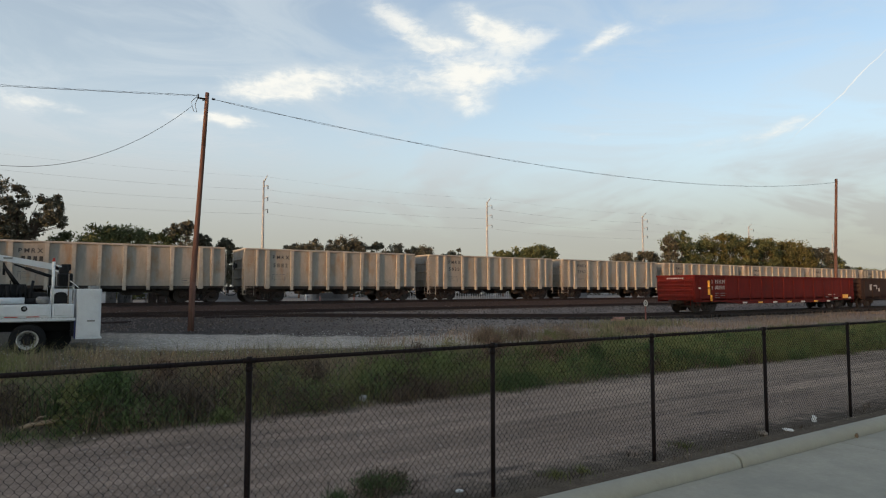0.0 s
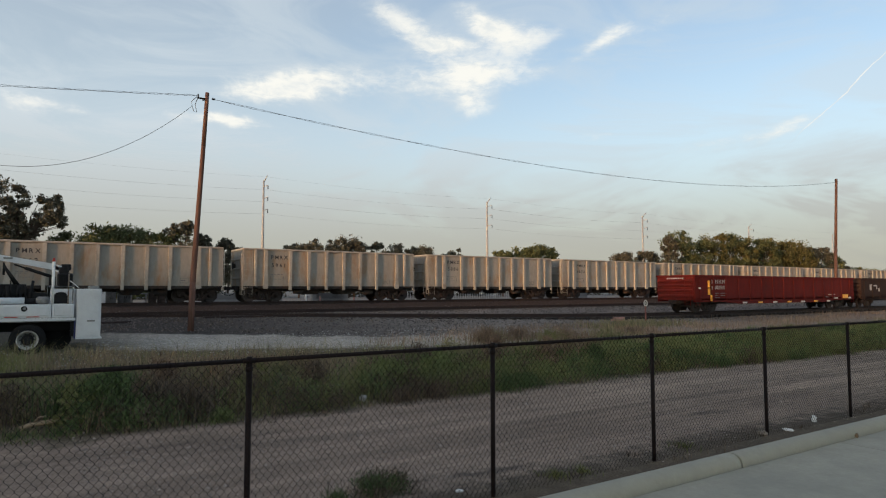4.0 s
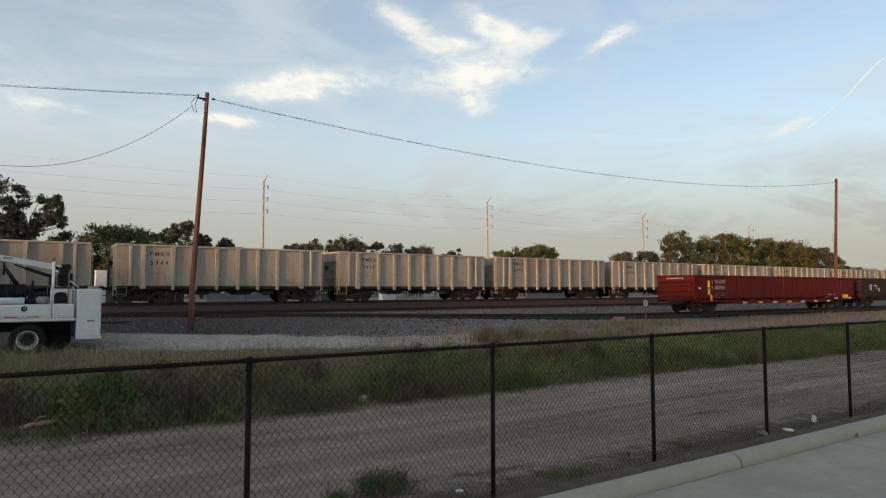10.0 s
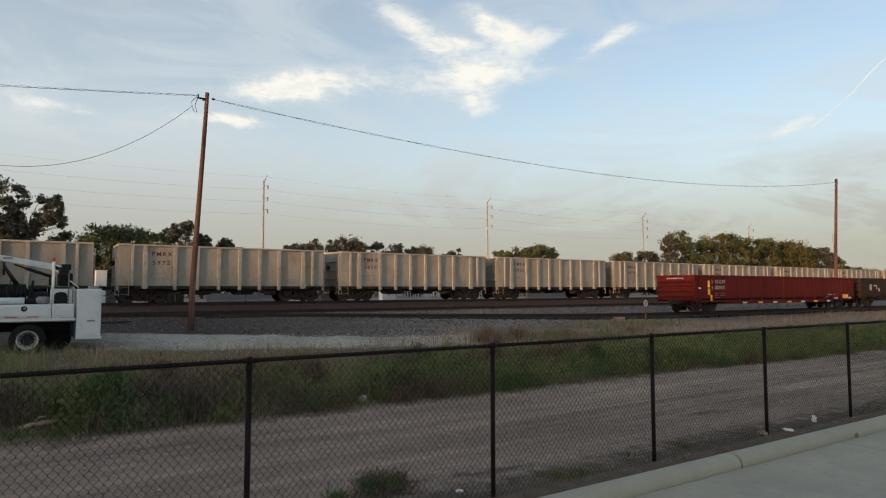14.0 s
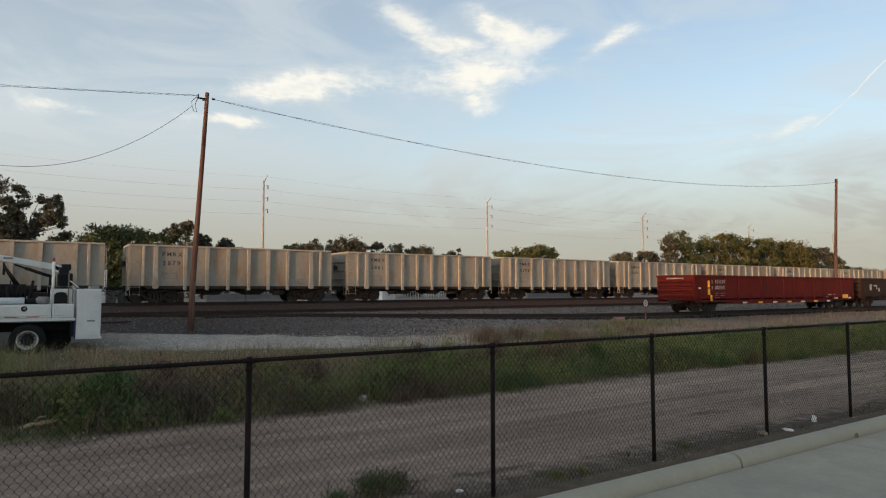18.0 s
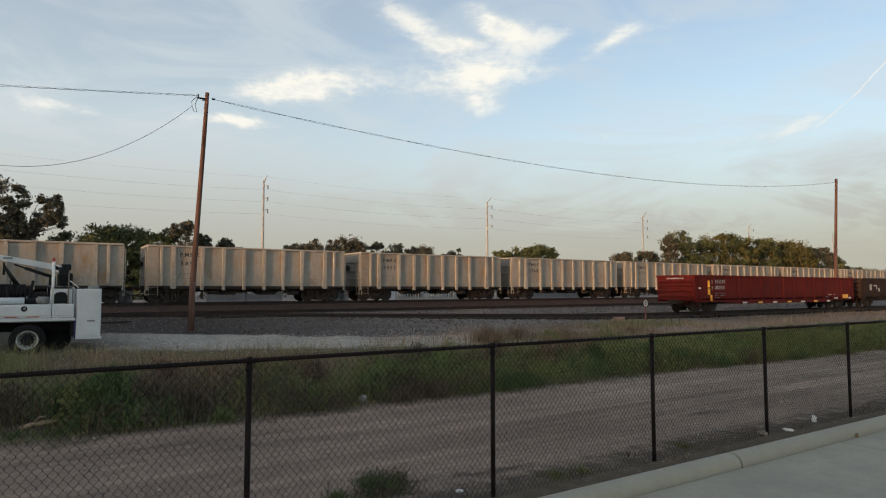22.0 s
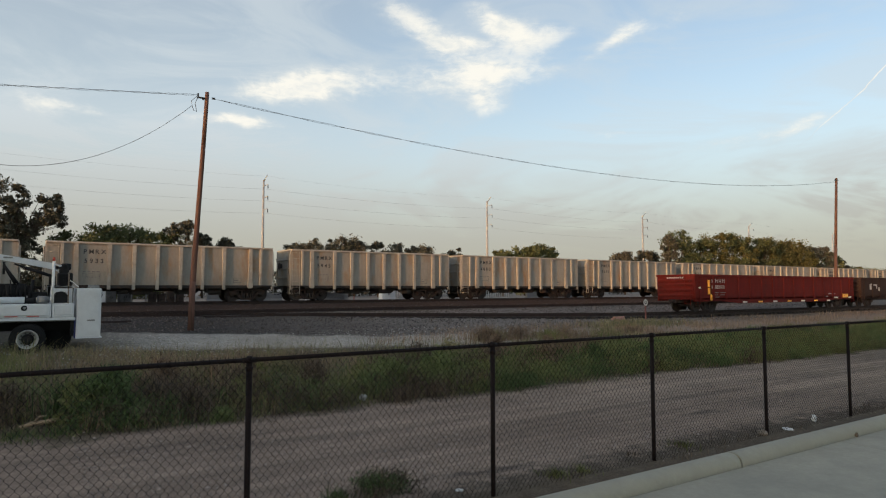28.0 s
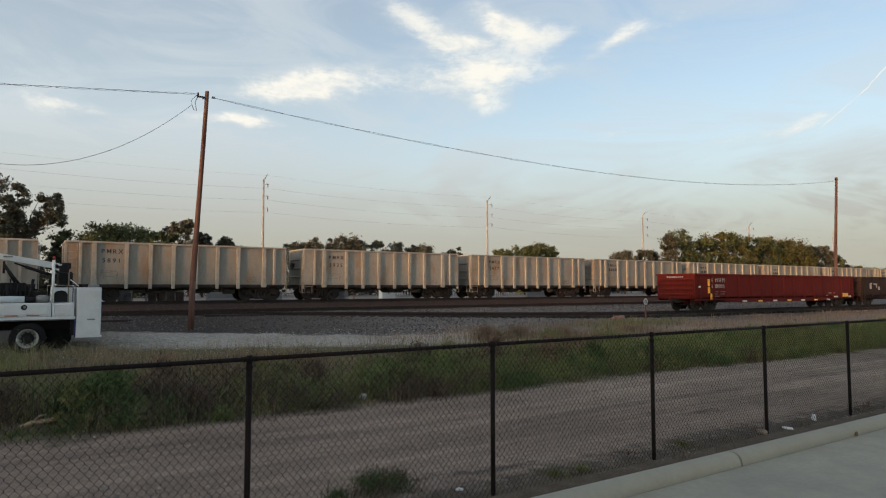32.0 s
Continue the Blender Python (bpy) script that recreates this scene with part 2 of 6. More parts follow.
def ground_material():
    """Dirt lane, weedy soil, pale gravel, dark ballast and pale yard, laid side by side with ragged edges."""
    m = bpy.data.materials.new("ground_surfaces")
    m.use_nodes = True
    n, l = m.node_tree.nodes, m.node_tree.links
    bs = n["Principled BSDF"]
    bs.inputs["Roughness"].default_value, bs.inputs["Specular IOR Level"].default_value = 0.95, 0.2
    tc = n.new("ShaderNodeTexCoord")
    sep = n.new("ShaderNodeSeparateXYZ")
    l.new(tc.outputs["Object"], sep.inputs[0])

    def noise_of(scale, detail=5, stretch=(1, 1, 1), rough=0.6):
        mp = n.new("ShaderNodeMapping")
        mp.inputs["Scale"].default_value = stretch
        l.new(tc.outputs["Object"], mp.inputs[0])
        t = n.new("ShaderNodeTexNoise")
        t.inputs["Scale"].default_value, t.inputs["Detail"].default_value, t.inputs["Roughness"].default_value = scale, detail, rough
        l.new(mp.outputs[0], t.inputs["Vector"])
        return t.outputs["Fac"]

    def math_of(op, a, b, c=None):
        r = n.new("ShaderNodeMath")
        r.operation = op
        for i, v in enumerate((a, b, c)):
            if v is None:
                continue
            if isinstance(v, (int, float)):
                r.inputs[i].default_value = v
            else:
                l.new(v, r.inputs[i])
        return r.outputs[0]

    def remap(value, a, b, c, d):
        r = n.new("ShaderNodeMapRange")
        for i, v in enumerate((a, b, c, d)):
            r.inputs[i + 1].default_value = v
        l.new(value, r.inputs[0])
        return r.outputs[0]

    def blend(fac, a, b):
        r = n.new("ShaderNodeMix")
        r.data_type = "RGBA"
        l.new(fac, r.inputs[0])
        for i, v in ((6, a), (7, b)):
            if isinstance(v, tuple):
                r.inputs[i].default_value = (*v, 1)
            else:
                l.new(v, r.inputs[i])
        return r.outputs[2]

    def scaled(colour, fac):
        r = n.new("ShaderNodeHueSaturation")
        r.inputs["Color"].default_value = (*colour, 1)
        l.new(fac, r.inputs["Value"])
        return r.outputs[0]

    fine, mid, broad = noise_of(34, 6), noise_of(5, 6), noise_of(0.35, 5)
    ruts = noise_of(1.0, 5, (0.06, 1.6, 1))
    ragged = math_of("MULTIPLY_ADD", math_of("SUBTRACT", noise_of(0.8, 6), 0.5), 3.0, sep.outputs["Y"])
    grit = math_of("MULTIPLY", remap(fine, 0.25, 0.75, 0.65, 1.35), remap(mid, 0.3, 0.7, 0.82, 1.18))
    road = scaled((0.272, 0.204, 0.157), math_of("MULTIPLY", grit, math_of("MULTIPLY", remap(broad, 0.3, 0.7, 0.8, 1.2), remap(ruts, 0.32, 0.68, 0.62, 1.30))))
    lane_light = n.new("ShaderNodeMix")  # the lane's far end is painted paler, for the stronger light there
    lane_light.data_type, lane_light.blend_type = "RGBA", "MULTIPLY"
    l.new(remap(math_of("MULTIPLY_ADD", math_of("SUBTRACT", broad, 0.5), 8, sep.outputs["X"]), 7, 17, 0, 1), lane_light.inputs[0])
    l.new(road, lane_light.inputs[6])
    lane_light.inputs[7].default_value = (1.24, 1.27, 1.24, 1)
    road = lane_light.outputs[2]
    for x, y, rx, ry, amount in ((9.5, 6.55, 0.55, 0.16, 0.75), (4.35, 5.75, 0.8, 0.2, 0.75), (13.5, 8.2, 2.2, 0.35, 0.35), (2.6, 8.6, 2.0, 0.3, 0.35)):  # damp hollows
        mp, ln = n.new("ShaderNodeMapping"), n.new("ShaderNodeVectorMath")
        mp.vector_type, ln.operation = "TEXTURE", "LENGTH"
        mp.inputs["Location"].default_value, mp.inputs["Scale"].default_value = (x, y, 0), (rx, ry, 1)
        mp.inputs["Rotation"].default_value = (0, 0, radians(-10))
        l.new(tc.outputs["Object"], mp.inputs[0])
        l.new(mp.outputs[0], ln.inputs[0])
        road = blend(math_of("MULTIPLY", remap(math_of("MULTIPLY_ADD", math_of("SUBTRACT", mid, 0.5), 1.6, ln.outputs["Value"]), 0.3, 1.2, 1, 0), amount), road, scaled((0.085, 0.068, 0.055), grit))
    soil = scaled((0.105, 0.085, 0.055), grit)
    pale = scaled((0.37, 0.33, 0.28), math_of("MULTIPLY", math_of("MULTIPLY", grit, remap(noise_of(11, 4), 0.35, 0.65, 0.72, 1.28)), remap(broad, 0.3, 0.7, 0.8, 1.15)))
    ballast = blend(remap(sep.outputs["X"], 6, 18, 0, 1), scaled((0.047, 0.039, 0.035), grit), scaled((0.185, 0.158, 0.138), math_of("MULTIPLY", grit, remap(mid, 0.3, 0.7, 0.7, 1.3))))
    brown = scaled((0.074, 0.049, 0.040), grit)
    yard = scaled((0.215, 0.205, 0.190), grit)

    def edge(at, width):
        return remap(ragged, at - width, at + width, 0, 1)

    # towards the far end of the lane the pale gravel gives way to darker soil
    gravel = blend(remap(math_of("MULTIPLY_ADD", math_of("SUBTRACT", mid, 0.5), 10, sep.outputs["X"]), 15, 24, 0, 1), pale, scaled((0.235, 0.180, 0.137), grit))
    shaded_soil = remap(math_of("MULTIPLY_ADD", math_of("SUBTRACT", mid, 0.5), 3, sep.outputs["X"]), 0.4, 4.5, 1, 0)  # dark soil about the truck, with the truck's shade painted into its colour
    gravel = blend(shaded_soil, gravel, scaled((0.062, 0.058, 0.044), grit))
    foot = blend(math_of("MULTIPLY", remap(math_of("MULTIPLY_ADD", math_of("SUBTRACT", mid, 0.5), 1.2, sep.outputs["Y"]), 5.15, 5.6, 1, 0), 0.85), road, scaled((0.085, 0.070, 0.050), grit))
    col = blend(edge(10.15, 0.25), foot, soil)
    slant = math_of("MULTIPLY_ADD", math_of("MINIMUM", math_of("MAXIMUM", sep.outputs["X"], -6), 15), 0.42, math_of("MULTIPLY_ADD", math_of("SUBTRACT", noise_of(0.8, 6), 0.5), 3.0, sep.outputs["Y"]))
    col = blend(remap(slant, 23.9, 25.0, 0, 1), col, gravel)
    col = blend(remap(slant, 29.2, 29.9, 0, 1), col, ballast)
    col = blend(edge(37.5, 0.6), col, brown)
    col = blend(edge(45.0, 0.8), col, yard)
    l.new(col, bs.inputs["Base Color"])
    bp = n.new("ShaderNodeBump")
    bp.inputs["Strength"].default_value, bp.inputs["Distance"].default_value = 0.7, 0.03
    l.new(grit, bp.inputs["Height"])
    l.new(bp.outputs[0], bs.inputs["Normal"])
    return m


M["ground"] = ground_material()


def build_ground():
    xs = [-4000, -1500, -600, -300, -150, -80, -40, *np.arange(-20, 60, 1.0), *np.arange(60, 140, 4.0), 160, 200, 260, 350, 500, 800, 1500, 4000]
    ys = [-4000, -1500, -400, -150, -60, -20, -5, 0, 3, 4.55, *np.arange(4.71, 30, 0.5), *np.arange(30, 46, 0.4), 48, 52, 60, 70, 90, 120, 160, 220, 350, 600, 1200, 2500, 4000]
    verts, faces = [], []
    for x in xs:
        for y in ys:
            z = ground_z(x, y)
            if 4.7 < y < 60 and -20 < x < 140:
                z += 0.05 * (noise.noise((x * 0.35, y * 0.5, 0)) + 0.5 * noise.noise((x * 1.3, y * 1.3, 7))) * (0.3 if 39 < y < 44 else 0.6)
            verts.append((x, y, z))
    ny = len(ys)
    for i in range(len(xs) - 1):
        for j in range(ny - 1):
            faces.append((i * ny + j, (i + 1) * ny + j, (i + 1) * ny + j + 1, i * ny + j + 1))
    ob = new("ground", soup("ground", verts, faces, "ground", True))
    return tagged(ob, "dirt lane, weedy verge, pale gravel and dark railway ballast", "ground", kind="structure")


build_ground()


def build_pavement():
    """The concrete lot behind the fence, in poured bays, and its kerb in lengths."""
    lot = base("pavement", "pale smooth concrete lot with saw-cut joints", "pavement", pose(0, 0, 0), kind="structure")
    for i in range(-5, 12):
        for j in range(3):
            bm = B()
            box(bm, i * 4.6 + 0.25, (i + 1) * 4.6 + 0.24, 4.455 - 4.6 * (j + 1), 4.455 - 4.6 * j - 0.01, -0.28, -0.052, 0.006)
            part("slab", bm, "concrete", lot)
    kerb = base("kerb", "pale cast concrete kerb with rounded edges along the lot", "kerb", pose(0, 0, 0), kind="structure")
    for i in range(-5, 10):
        bm = B()
        x0, x1 = i * 6.1 + 1.07, i * 6.1 + 7.135
        prof = [(4.462, -0.28), (4.464, -0.04), (4.472, 0.0), (4.488, 0.035), (4.515, 0.062), (4.55, 0.078), (4.59, 0.084), (4.64, 0.082), (4.675, 0.072), (4.695, 0.05), (4.70, -0.28)]
        a, b = [bm.verts.new((x0, y, z)) for y, z in prof], [bm.verts.new((x1, y, z)) for y, z in prof]
        for k in range(len(a) - 1):
            bm.faces.new((a[k], a[k + 1], b[k + 1], b[k])).smooth = True
        for x in (x0, x1):  # the ends keep vertices of their own, so that they stay sharp
            bm.faces.new([bm.verts.new((x, y, z)) for y, z in prof])
        part("kerb_stone", bm, "kerb", kerb)


build_pavement()


# ---- added unseen plain block left of the view, keeps evening sun off the ground ----
def build_block():
    ob = base("wall_west", "unseen plain grey block added to cast shade", "wall", pose(-46, 0, 0), kind="structure")
    bm = B()
    box(bm, -6, 0, -70, 36, -0.3, 6.3)
    part("wall", bm, "wall", ob)
    bm = B()
    box(bm, -6.2, 0.2, -70.2, 36.2, 6.3, 6.5)
    part("parapet", bm, "wall", ob)
    # two added steps on top; their heights set where the shade ends
    bm = B()
    box(bm, -6.0, -0.4, -30, 14.0, 6.5, 8.9)
    part("roof_housing", bm, "wall", ob)
    bm = B()
    box(bm, -6.0, -0.4, 21.0, 36.0, 6.5, 6.85)
    part("roof_housing", bm, "wall", ob)


build_block()


# ---- chain-link fence ----
FENCE_Y, BAY, FENCE_H = 4.95, 2.375, 1.515
POST_X = 3.79


def build_fence():
    fence = base("chain_link_fence", "black vinyl chain-link fence with round posts and top rail", "fence", pose(0, FENCE_Y, 0))
    cell, rr, twist = 0.0366, 0.0022, 0.0055
    n, k = 80, int((FENCE_H - 0.02) / cell)
    cell_x = BAY / n
    verts, faces = [], []
    off = [(rr * math.cos(a), rr * math.sin(a)) for a in (0.5, 2.6, 4.7)]
    for i in range(n):
        path = []
        for j in range(k + 1):  # the wires twist round one another at each crossing
            x, y, z = cell_x * (i + ((i + j) % 2)), 0.0026 * (1 if j % 2 else -1), FENCE_H - 0.004 + cell * (j - k)
            path += [(x - 0.0012 * (-1) ** (i + j), y, z - twist), (x + 0.0012 * (-1) ** (i + j), -y, z + twist)]
        path.append((path[-1][0] + cell_x * 0.4 * (1 if (i + k) % 2 == 0 else -1), 0, path[-1][2] + 0.034))
        for p, q in zip(path, path[1:]):
            s = len(verts)
            verts += [(e[0] + o[0], e[1] + o[1], e[2]) for e in (p, q) for o in off]
            faces += [(s, s + 1, s + 4, s + 3), (s + 1, s + 2, s + 5, s + 4), (s + 2, s, s + 3, s + 5)]
    net = soup("wire_mesh", verts, faces, "wire")
    post = B()
    tube(post, (0, 0, -0.25), (0, 0, FENCE_H - 0.01), 0.0232, seg=14)
    tube(post, (0, 0, FENCE_H - 0.08), (0, 0, FENCE_H - 0.05), 0.028, seg=14)
    post = mesh_of("post", post, "black_fence")
    cap = B()
    tube(cap, (0, 0, FENCE_H - 0.02), (0, 0, FENCE_H + 0.03), 0.029, 0.022, seg=14)
    tube(cap, (-0.05, 0, FENCE_H), (0.05, 0, FENCE_H), 0.0215, seg=10)
    cap = mesh_of("cap", cap, "black_fence")
    rail = B()
    tube(rail, (0, 0, FENCE_H), (BAY, 0, FENCE_H), 0.0175, seg=12)
    for x in (0.6, 1.2, 1.8):
        tube(rail, (x, 0, FENCE_H), (x + 0.012, 0, FENCE_H), 0.020, seg=10)
    rail = mesh_of("top_rail", rail, "black_fence")
    for i in range(-5, 24):
        x = POST_X + BAY * i
        ob = part("post", post, "", fence, at=pose(x, 0, 0))
        part("cap", cap, "", ob)
        part("top_rail", rail, "", fence, at=pose(x, 0, 0))
        part("wire_mesh", net, "", fence, at=pose(x, -0.03, 0))


build_fence()


# ---- tracks ----
def line_main(x):
    return 41.6, 1.25


def line_second(x):
    return 37.6, 0.80


def line_spur(x):
    t = smooth(-4, 38, x)
    return 37.6 - 10.35 * t, 0.80 - 0.33 * smooth(-4, 38, x)


def build_track(name, line, x0, x1, label):
    tr = base(name, label, "railway track", pose(0, 0, 0), kind="structure")
    xs = np.arange(x0, x1 + 0.1, 4.0)
    outline = [(-0.07, -0.17), (0.07, -0.17), (0.07, -0.155), (0.012, -0.13), (0.012, -0.045), (0.037, -0.035), (0.037, 0), (-0.037, 0), (-0.037, -0.035), (-0.012, -0.045), (-0.012, -0.13), (-0.07, -0.155)]
    for side in (-0.755, 0.755):
        bm = B()
        rows = []
        for x in xs:
            y, z = line(x)
            rows.append([bm.verts.new((x, y + side + a, z + b)) for a, b in outline])
        for a, b in zip(rows, rows[1:]):
            for i in range(len(outline)):
                bm.faces.new((a[i], a[(i + 1) % 12], b[(i + 1) % 12], b[i]))
        part("rail", bm, "rail", tr)
    verts, faces = [], []
    for x in np.arange(x0, x1, 0.52):
        x += random.uniform(-0.05, 0.05)
        y, z = line(x)
        s = len(verts)
        dy = random.uniform(-0.08, 0.08)
        verts += [(x + a, y + dy + b, z - 0.17 + c) for a in (-0.115, 0.115) for b in (-1.3, 1.3) for c in (-0.17, 0.0)]
        faces += [[s + i for i in f] for f in ((0, 1, 3, 2), (4, 6, 7, 5), (0, 4, 5, 1), (2, 3, 7, 6), (0, 2, 6, 4), (1, 5, 7, 3))]
    part("ties", soup("ties", verts, faces, "tie"), "", tr)["kind"] = "stuff"


build_track("track_main", line_main, -60, 420, "rusty steel rails on timber ties on a raised bank")
build_track("track_second", line_second, -60, 300, "rusty rails of a side track on dark ballast")
build_track("track_spur", line_spur, -6, 300, "rusty rails of a spur curving off the side track")


# ---- freight train: open-topped hopper gondolas, all of one kind ----
HALF, TOP, FLOOR = 6.19, 3.43, 1.02
RIBS = (-5.46, -4.79, -3.16, -1.89, -0.64, 0.64, 1.89, 3.16, 4.79, 5.46)
PITCH = 13.69


def build_wheelset():
    bm = B()
    for s in (-1, 1):
        lathe(bm, [(s * 0.685, 0.10), (s * 0.685, 0.475), (s * 0.715, 0.475), (s * 0.722, 0.457), (s * 0.825, 0.448), (s * 0.825, 0.40), (s * 0.79, 0.37), (s * 0.77, 0.20), (s * 0.81, 0.13), (s * 0.86, 0.12), (s * 0.86, 0.08)], seg=24)
        tube(bm, (0, s * 0.86, 0), (0, s * 1.06, 0), 0.085, seg=12)
        for a in range(3):
            c, d = 0.05 * math.cos(a * 2.094), 0.05 * math.sin(a * 2.094)
            tube(bm, (c, s * 1.06, d), (c, s * 1.085, d), 0.014, seg=6)
    tube(bm, (0, -0.7, 0), (0, 0.7, 0), 0.08, seg=10)
    return mesh_of("wheelset", bm, "wheel")


def build_side_frame():
    """A cast side frame: a bow with pedestals over the axles and a window for the springs."""
    bm = B()
    prism(bm, [(-1.18, 0.55), (-1.14, 0.66), (-0.55, 0.80), (0.55, 0.80), (1.14, 0.66), (1.18, 0.55), (0.52, 0.66), (-0.52, 0.66)], -0.07, 0.07)
    prism(bm, [(-0.80, 0.56), (-0.62, 0.58), (-0.28, 0.20), (0.28, 0.20), (0.62, 0.58), (0.80, 0.56), (0.38, 0.10), (-0.38, 0.10)], -0.07, 0.07)
    for s in (-1, 1):
        box(bm, s * 0.34 - 0.05, s * 0.34 + 0.05, -0.06, 0.06, 0.18, 0.68)
        prism(bm, [(s * 0.89 - 0.17, 0.60), (s * 0.89 + 0.17, 0.60), (s * 0.89 + 0.15, 0.40), (s * 0.89 - 0.15, 0.40)], -0.06, 0.06)
    return mesh_of("side_frame", bm, "cast")


def build_springs():
    bm = B()
    for x in (-0.2, 0.0, 0.2):
        tube(bm, (x, 0, 0.20), (x, 0, 0.52), 0.075, seg=10)
        for k in range(4):
            tube(bm, (x, 0, 0.23 + k * 0.08), (x, 0, 0.255 + k * 0.08), 0.09, seg=10)
    return mesh_of("spring_group", bm, "under")


WHEELSET, SIDE_FRAME, SPRINGS = build_wheelset(), build_side_frame(), build_springs()


def build_truck(parent, x):
    """A two-axle truck under a car."""
    bm = B()
    box(bm, -0.22, 0.22, -1.0, 1.0, 0.50, 0.74, 0.03)
    tube(bm, (0, 0, 0.70), (0, 0, 0.84), 0.2, seg=14)
    box(bm, -0.95, 0.95, -0.03, 0.03, 0.40, 0.48)
    for s in (-1, 1):
        box(bm, s * 0.46 - 0.05, s * 0.46 + 0.05, -0.75, 0.75, 0.38, 0.50)
    truck = part("truck", bm, "cast", parent, "rusty two-axle truck", pose(x, 0, 0))
    for s in (-1, 1):
        part("side_frame", SIDE_FRAME, "", truck, at=pose(0, s * 1.0, 0, 0, 0, 0))
        part("spring_group", SPRINGS, "", truck, at=pose(0, s * 1.0, 0))
        ob = part("wheelset", WHEELSET, "", truck, at=pose(s * 0.89, 0, 0.457))
        ob["axle"] = s
    return truck


def build_ladder(width, z0, z1, rungs, paint="rib_paint"):
    bm = B()
    for x in (0, width):
        box(bm, x - 0.011, x + 0.011, -0.010, 0.010, z0, z1)
    for i in range(rungs):
        z = z0 + 0.10 + (z1 - z0 - 0.2) * i / (rungs - 1)
        tube(bm, (0, -0.05, z), (width, -0.05, z), 0.009, seg=6)
        for x in (0, width):
            box(bm, x - 0.012, x + 0.012, -0.05, 0.0, z - 0.012, z + 0.012)
    return mesh_of("ladder", bm, paint)


def build_car():
    car = base("hopper_car", "pale grey open-topped hopper car with upright ribs and black stencils", "freight car", pose(0, 0, 0), "cars of the moving train")
    w, t, h = 1.42, 0.05, HALF
    for s in (-1, 1):
        bm = B()
        box(bm, -h, h, s * w - t / 2, s * w + t / 2, FLOOR, TOP - 0.05)
        part("side_panel", bm, "car_paint", car)
        bm = B()
        box(bm, s * (h - 0.03) - 0.03, s * (h - 0.03) + 0.03, -w + 0.026, w - 0.026, FLOOR, TOP - 0.05)
        part("end_panel", bm, "car_paint", car)
    bm = B()
    box(bm, -h + 0.07, h - 0.07, -w + 0.026, w - 0.026, FLOOR + 0.02, FLOOR + 0.10)
    part("floor_plate", bm, "car_paint", car)
    for s in (-1, 1):
        bm = B()
        box(bm, -h - 0.03, h + 0.03, s * 1.45 - 0.085, s * 1.45 + 0.085, TOP - 0.11, TOP, 0.02)
        part("top_chord", bm, "rib_paint", car)
        bm = B()
        box(bm, s * h - 0.05, s * h + 0.05, -1.36, 1.36, TOP - 0.11, TOP, 0.015)
        part("end_chord", bm, "rib_paint", car)
        bm = B()
        box(bm, -h + 0.9, h - 0.9, s * 1.36 - 0.06, s * 1.36 + 0.06, 0.84, FLOOR - 0.004)
        box(bm, -h, h, s * 1.40 - 0.05, s * 1.40 + 0.05, 0.93, FLOOR - 0.003)
        part("side_sill", bm, "under", car)
    wide, slim = B(), B()
    prism(wide, [(-0.17, FLOOR - 0.1), (-0.10, FLOOR - 0.18), (0.10, FLOOR - 0.18), (0.17, FLOOR - 0.1), (0.13, FLOOR + 0.35), (0.10, TOP - 0.11), (-0.10, TOP - 0.11), (-0.13, FLOOR + 0.35)], -0.09, 0.04)
    box(slim, -0.075, 0.075, -0.085, 0.04, FLOOR, TOP - 0.11, 0.012)
    wide, slim = mesh_of("rib", wide, "rib_paint"), mesh_of("rib", slim, "rib_paint")
    long = B()
    prism(long, [(-0.085, FLOOR - 0.26), (0.085, FLOOR - 0.26), (0.105, TOP - 0.11), (-0.105, TOP - 0.11)], -0.10, 0.04)
    long = mesh_of("rib", long, "rib_paint")
    for s in (-1, 1):
        for x in RIBS:
            me = slim if abs(x) > 5 else wide if abs(x) > 4 else long
            part("rib", me, "", car, at=pose(x, s * 1.47, 0, 0, 0, 0 if s < 0 else 180))
    for s in (-1, 1):
        for z in (1.55, 2.15, 2.75):
            bm = B()
            box(bm, s * (h + 0.045) - 0.045, s * (h + 0.045) + 0.045, -1.30, 1.30, z - 0.06, z + 0.06, 0.02)
            part("end_rib", bm, "car_paint", car)
        for q in (-1, 1):
            bm = B()
            box(bm, s * (h + 0.02) - 0.04, s * (h + 0.02) + 0.04, q * 1.39 - 0.05, q * 1.39 + 0.05, 0.75, TOP - 0.12)
            part("corner_post", bm, "rib_paint", car)
        bm = B()
        tube(bm, (s * (h + 0.13), -1.40, 0.45), (s * (h + 0.13), -1.40, TOP - 0.3), 0.022, seg=6)
        for z in (0.5, 1.3, 2.1, TOP - 0.35):
            box(bm, s * (h + 0.065) - 0.065, s * (h + 0.065) + 0.065, -1.42, -1.38, z - 0.02, z + 0.02)
        part("grab_post", bm, "rib_paint", car)
        # coupler and draft sill
        bm = B()
        box(bm, min(s * 5.2, s * 6.35), max(s * 5.2, s * 6.35), -0.2, 0.2, 0.68, 1.0)
        box(bm, min(s * 6.3, s * 6.72), max(s * 6.3, s * 6.72), -0.07, 0.07, 0.78, 0.94, 0.02)
        box(bm, min(s * 6.62, s * 6.85), max(s * 6.62, s * 6.85), -0.14, 0.14, 0.74, 0.99, 0.04)
        part("coupler", bm, "under", car)
        # air hose hanging between the cars
        bm = B()
        pts = [(s * 6.2, -0.5, 0.85), (s * 6.4, -0.5, 0.62), (s * 6.62, -0.48, 0.46), (s * 6.82, -0.46, 0.42)]
        for p, q in zip(pts, pts[1:]):
            tube(bm, p, q, 0.025, seg=6)
        part("air_hose", bm, "dark_part", car)
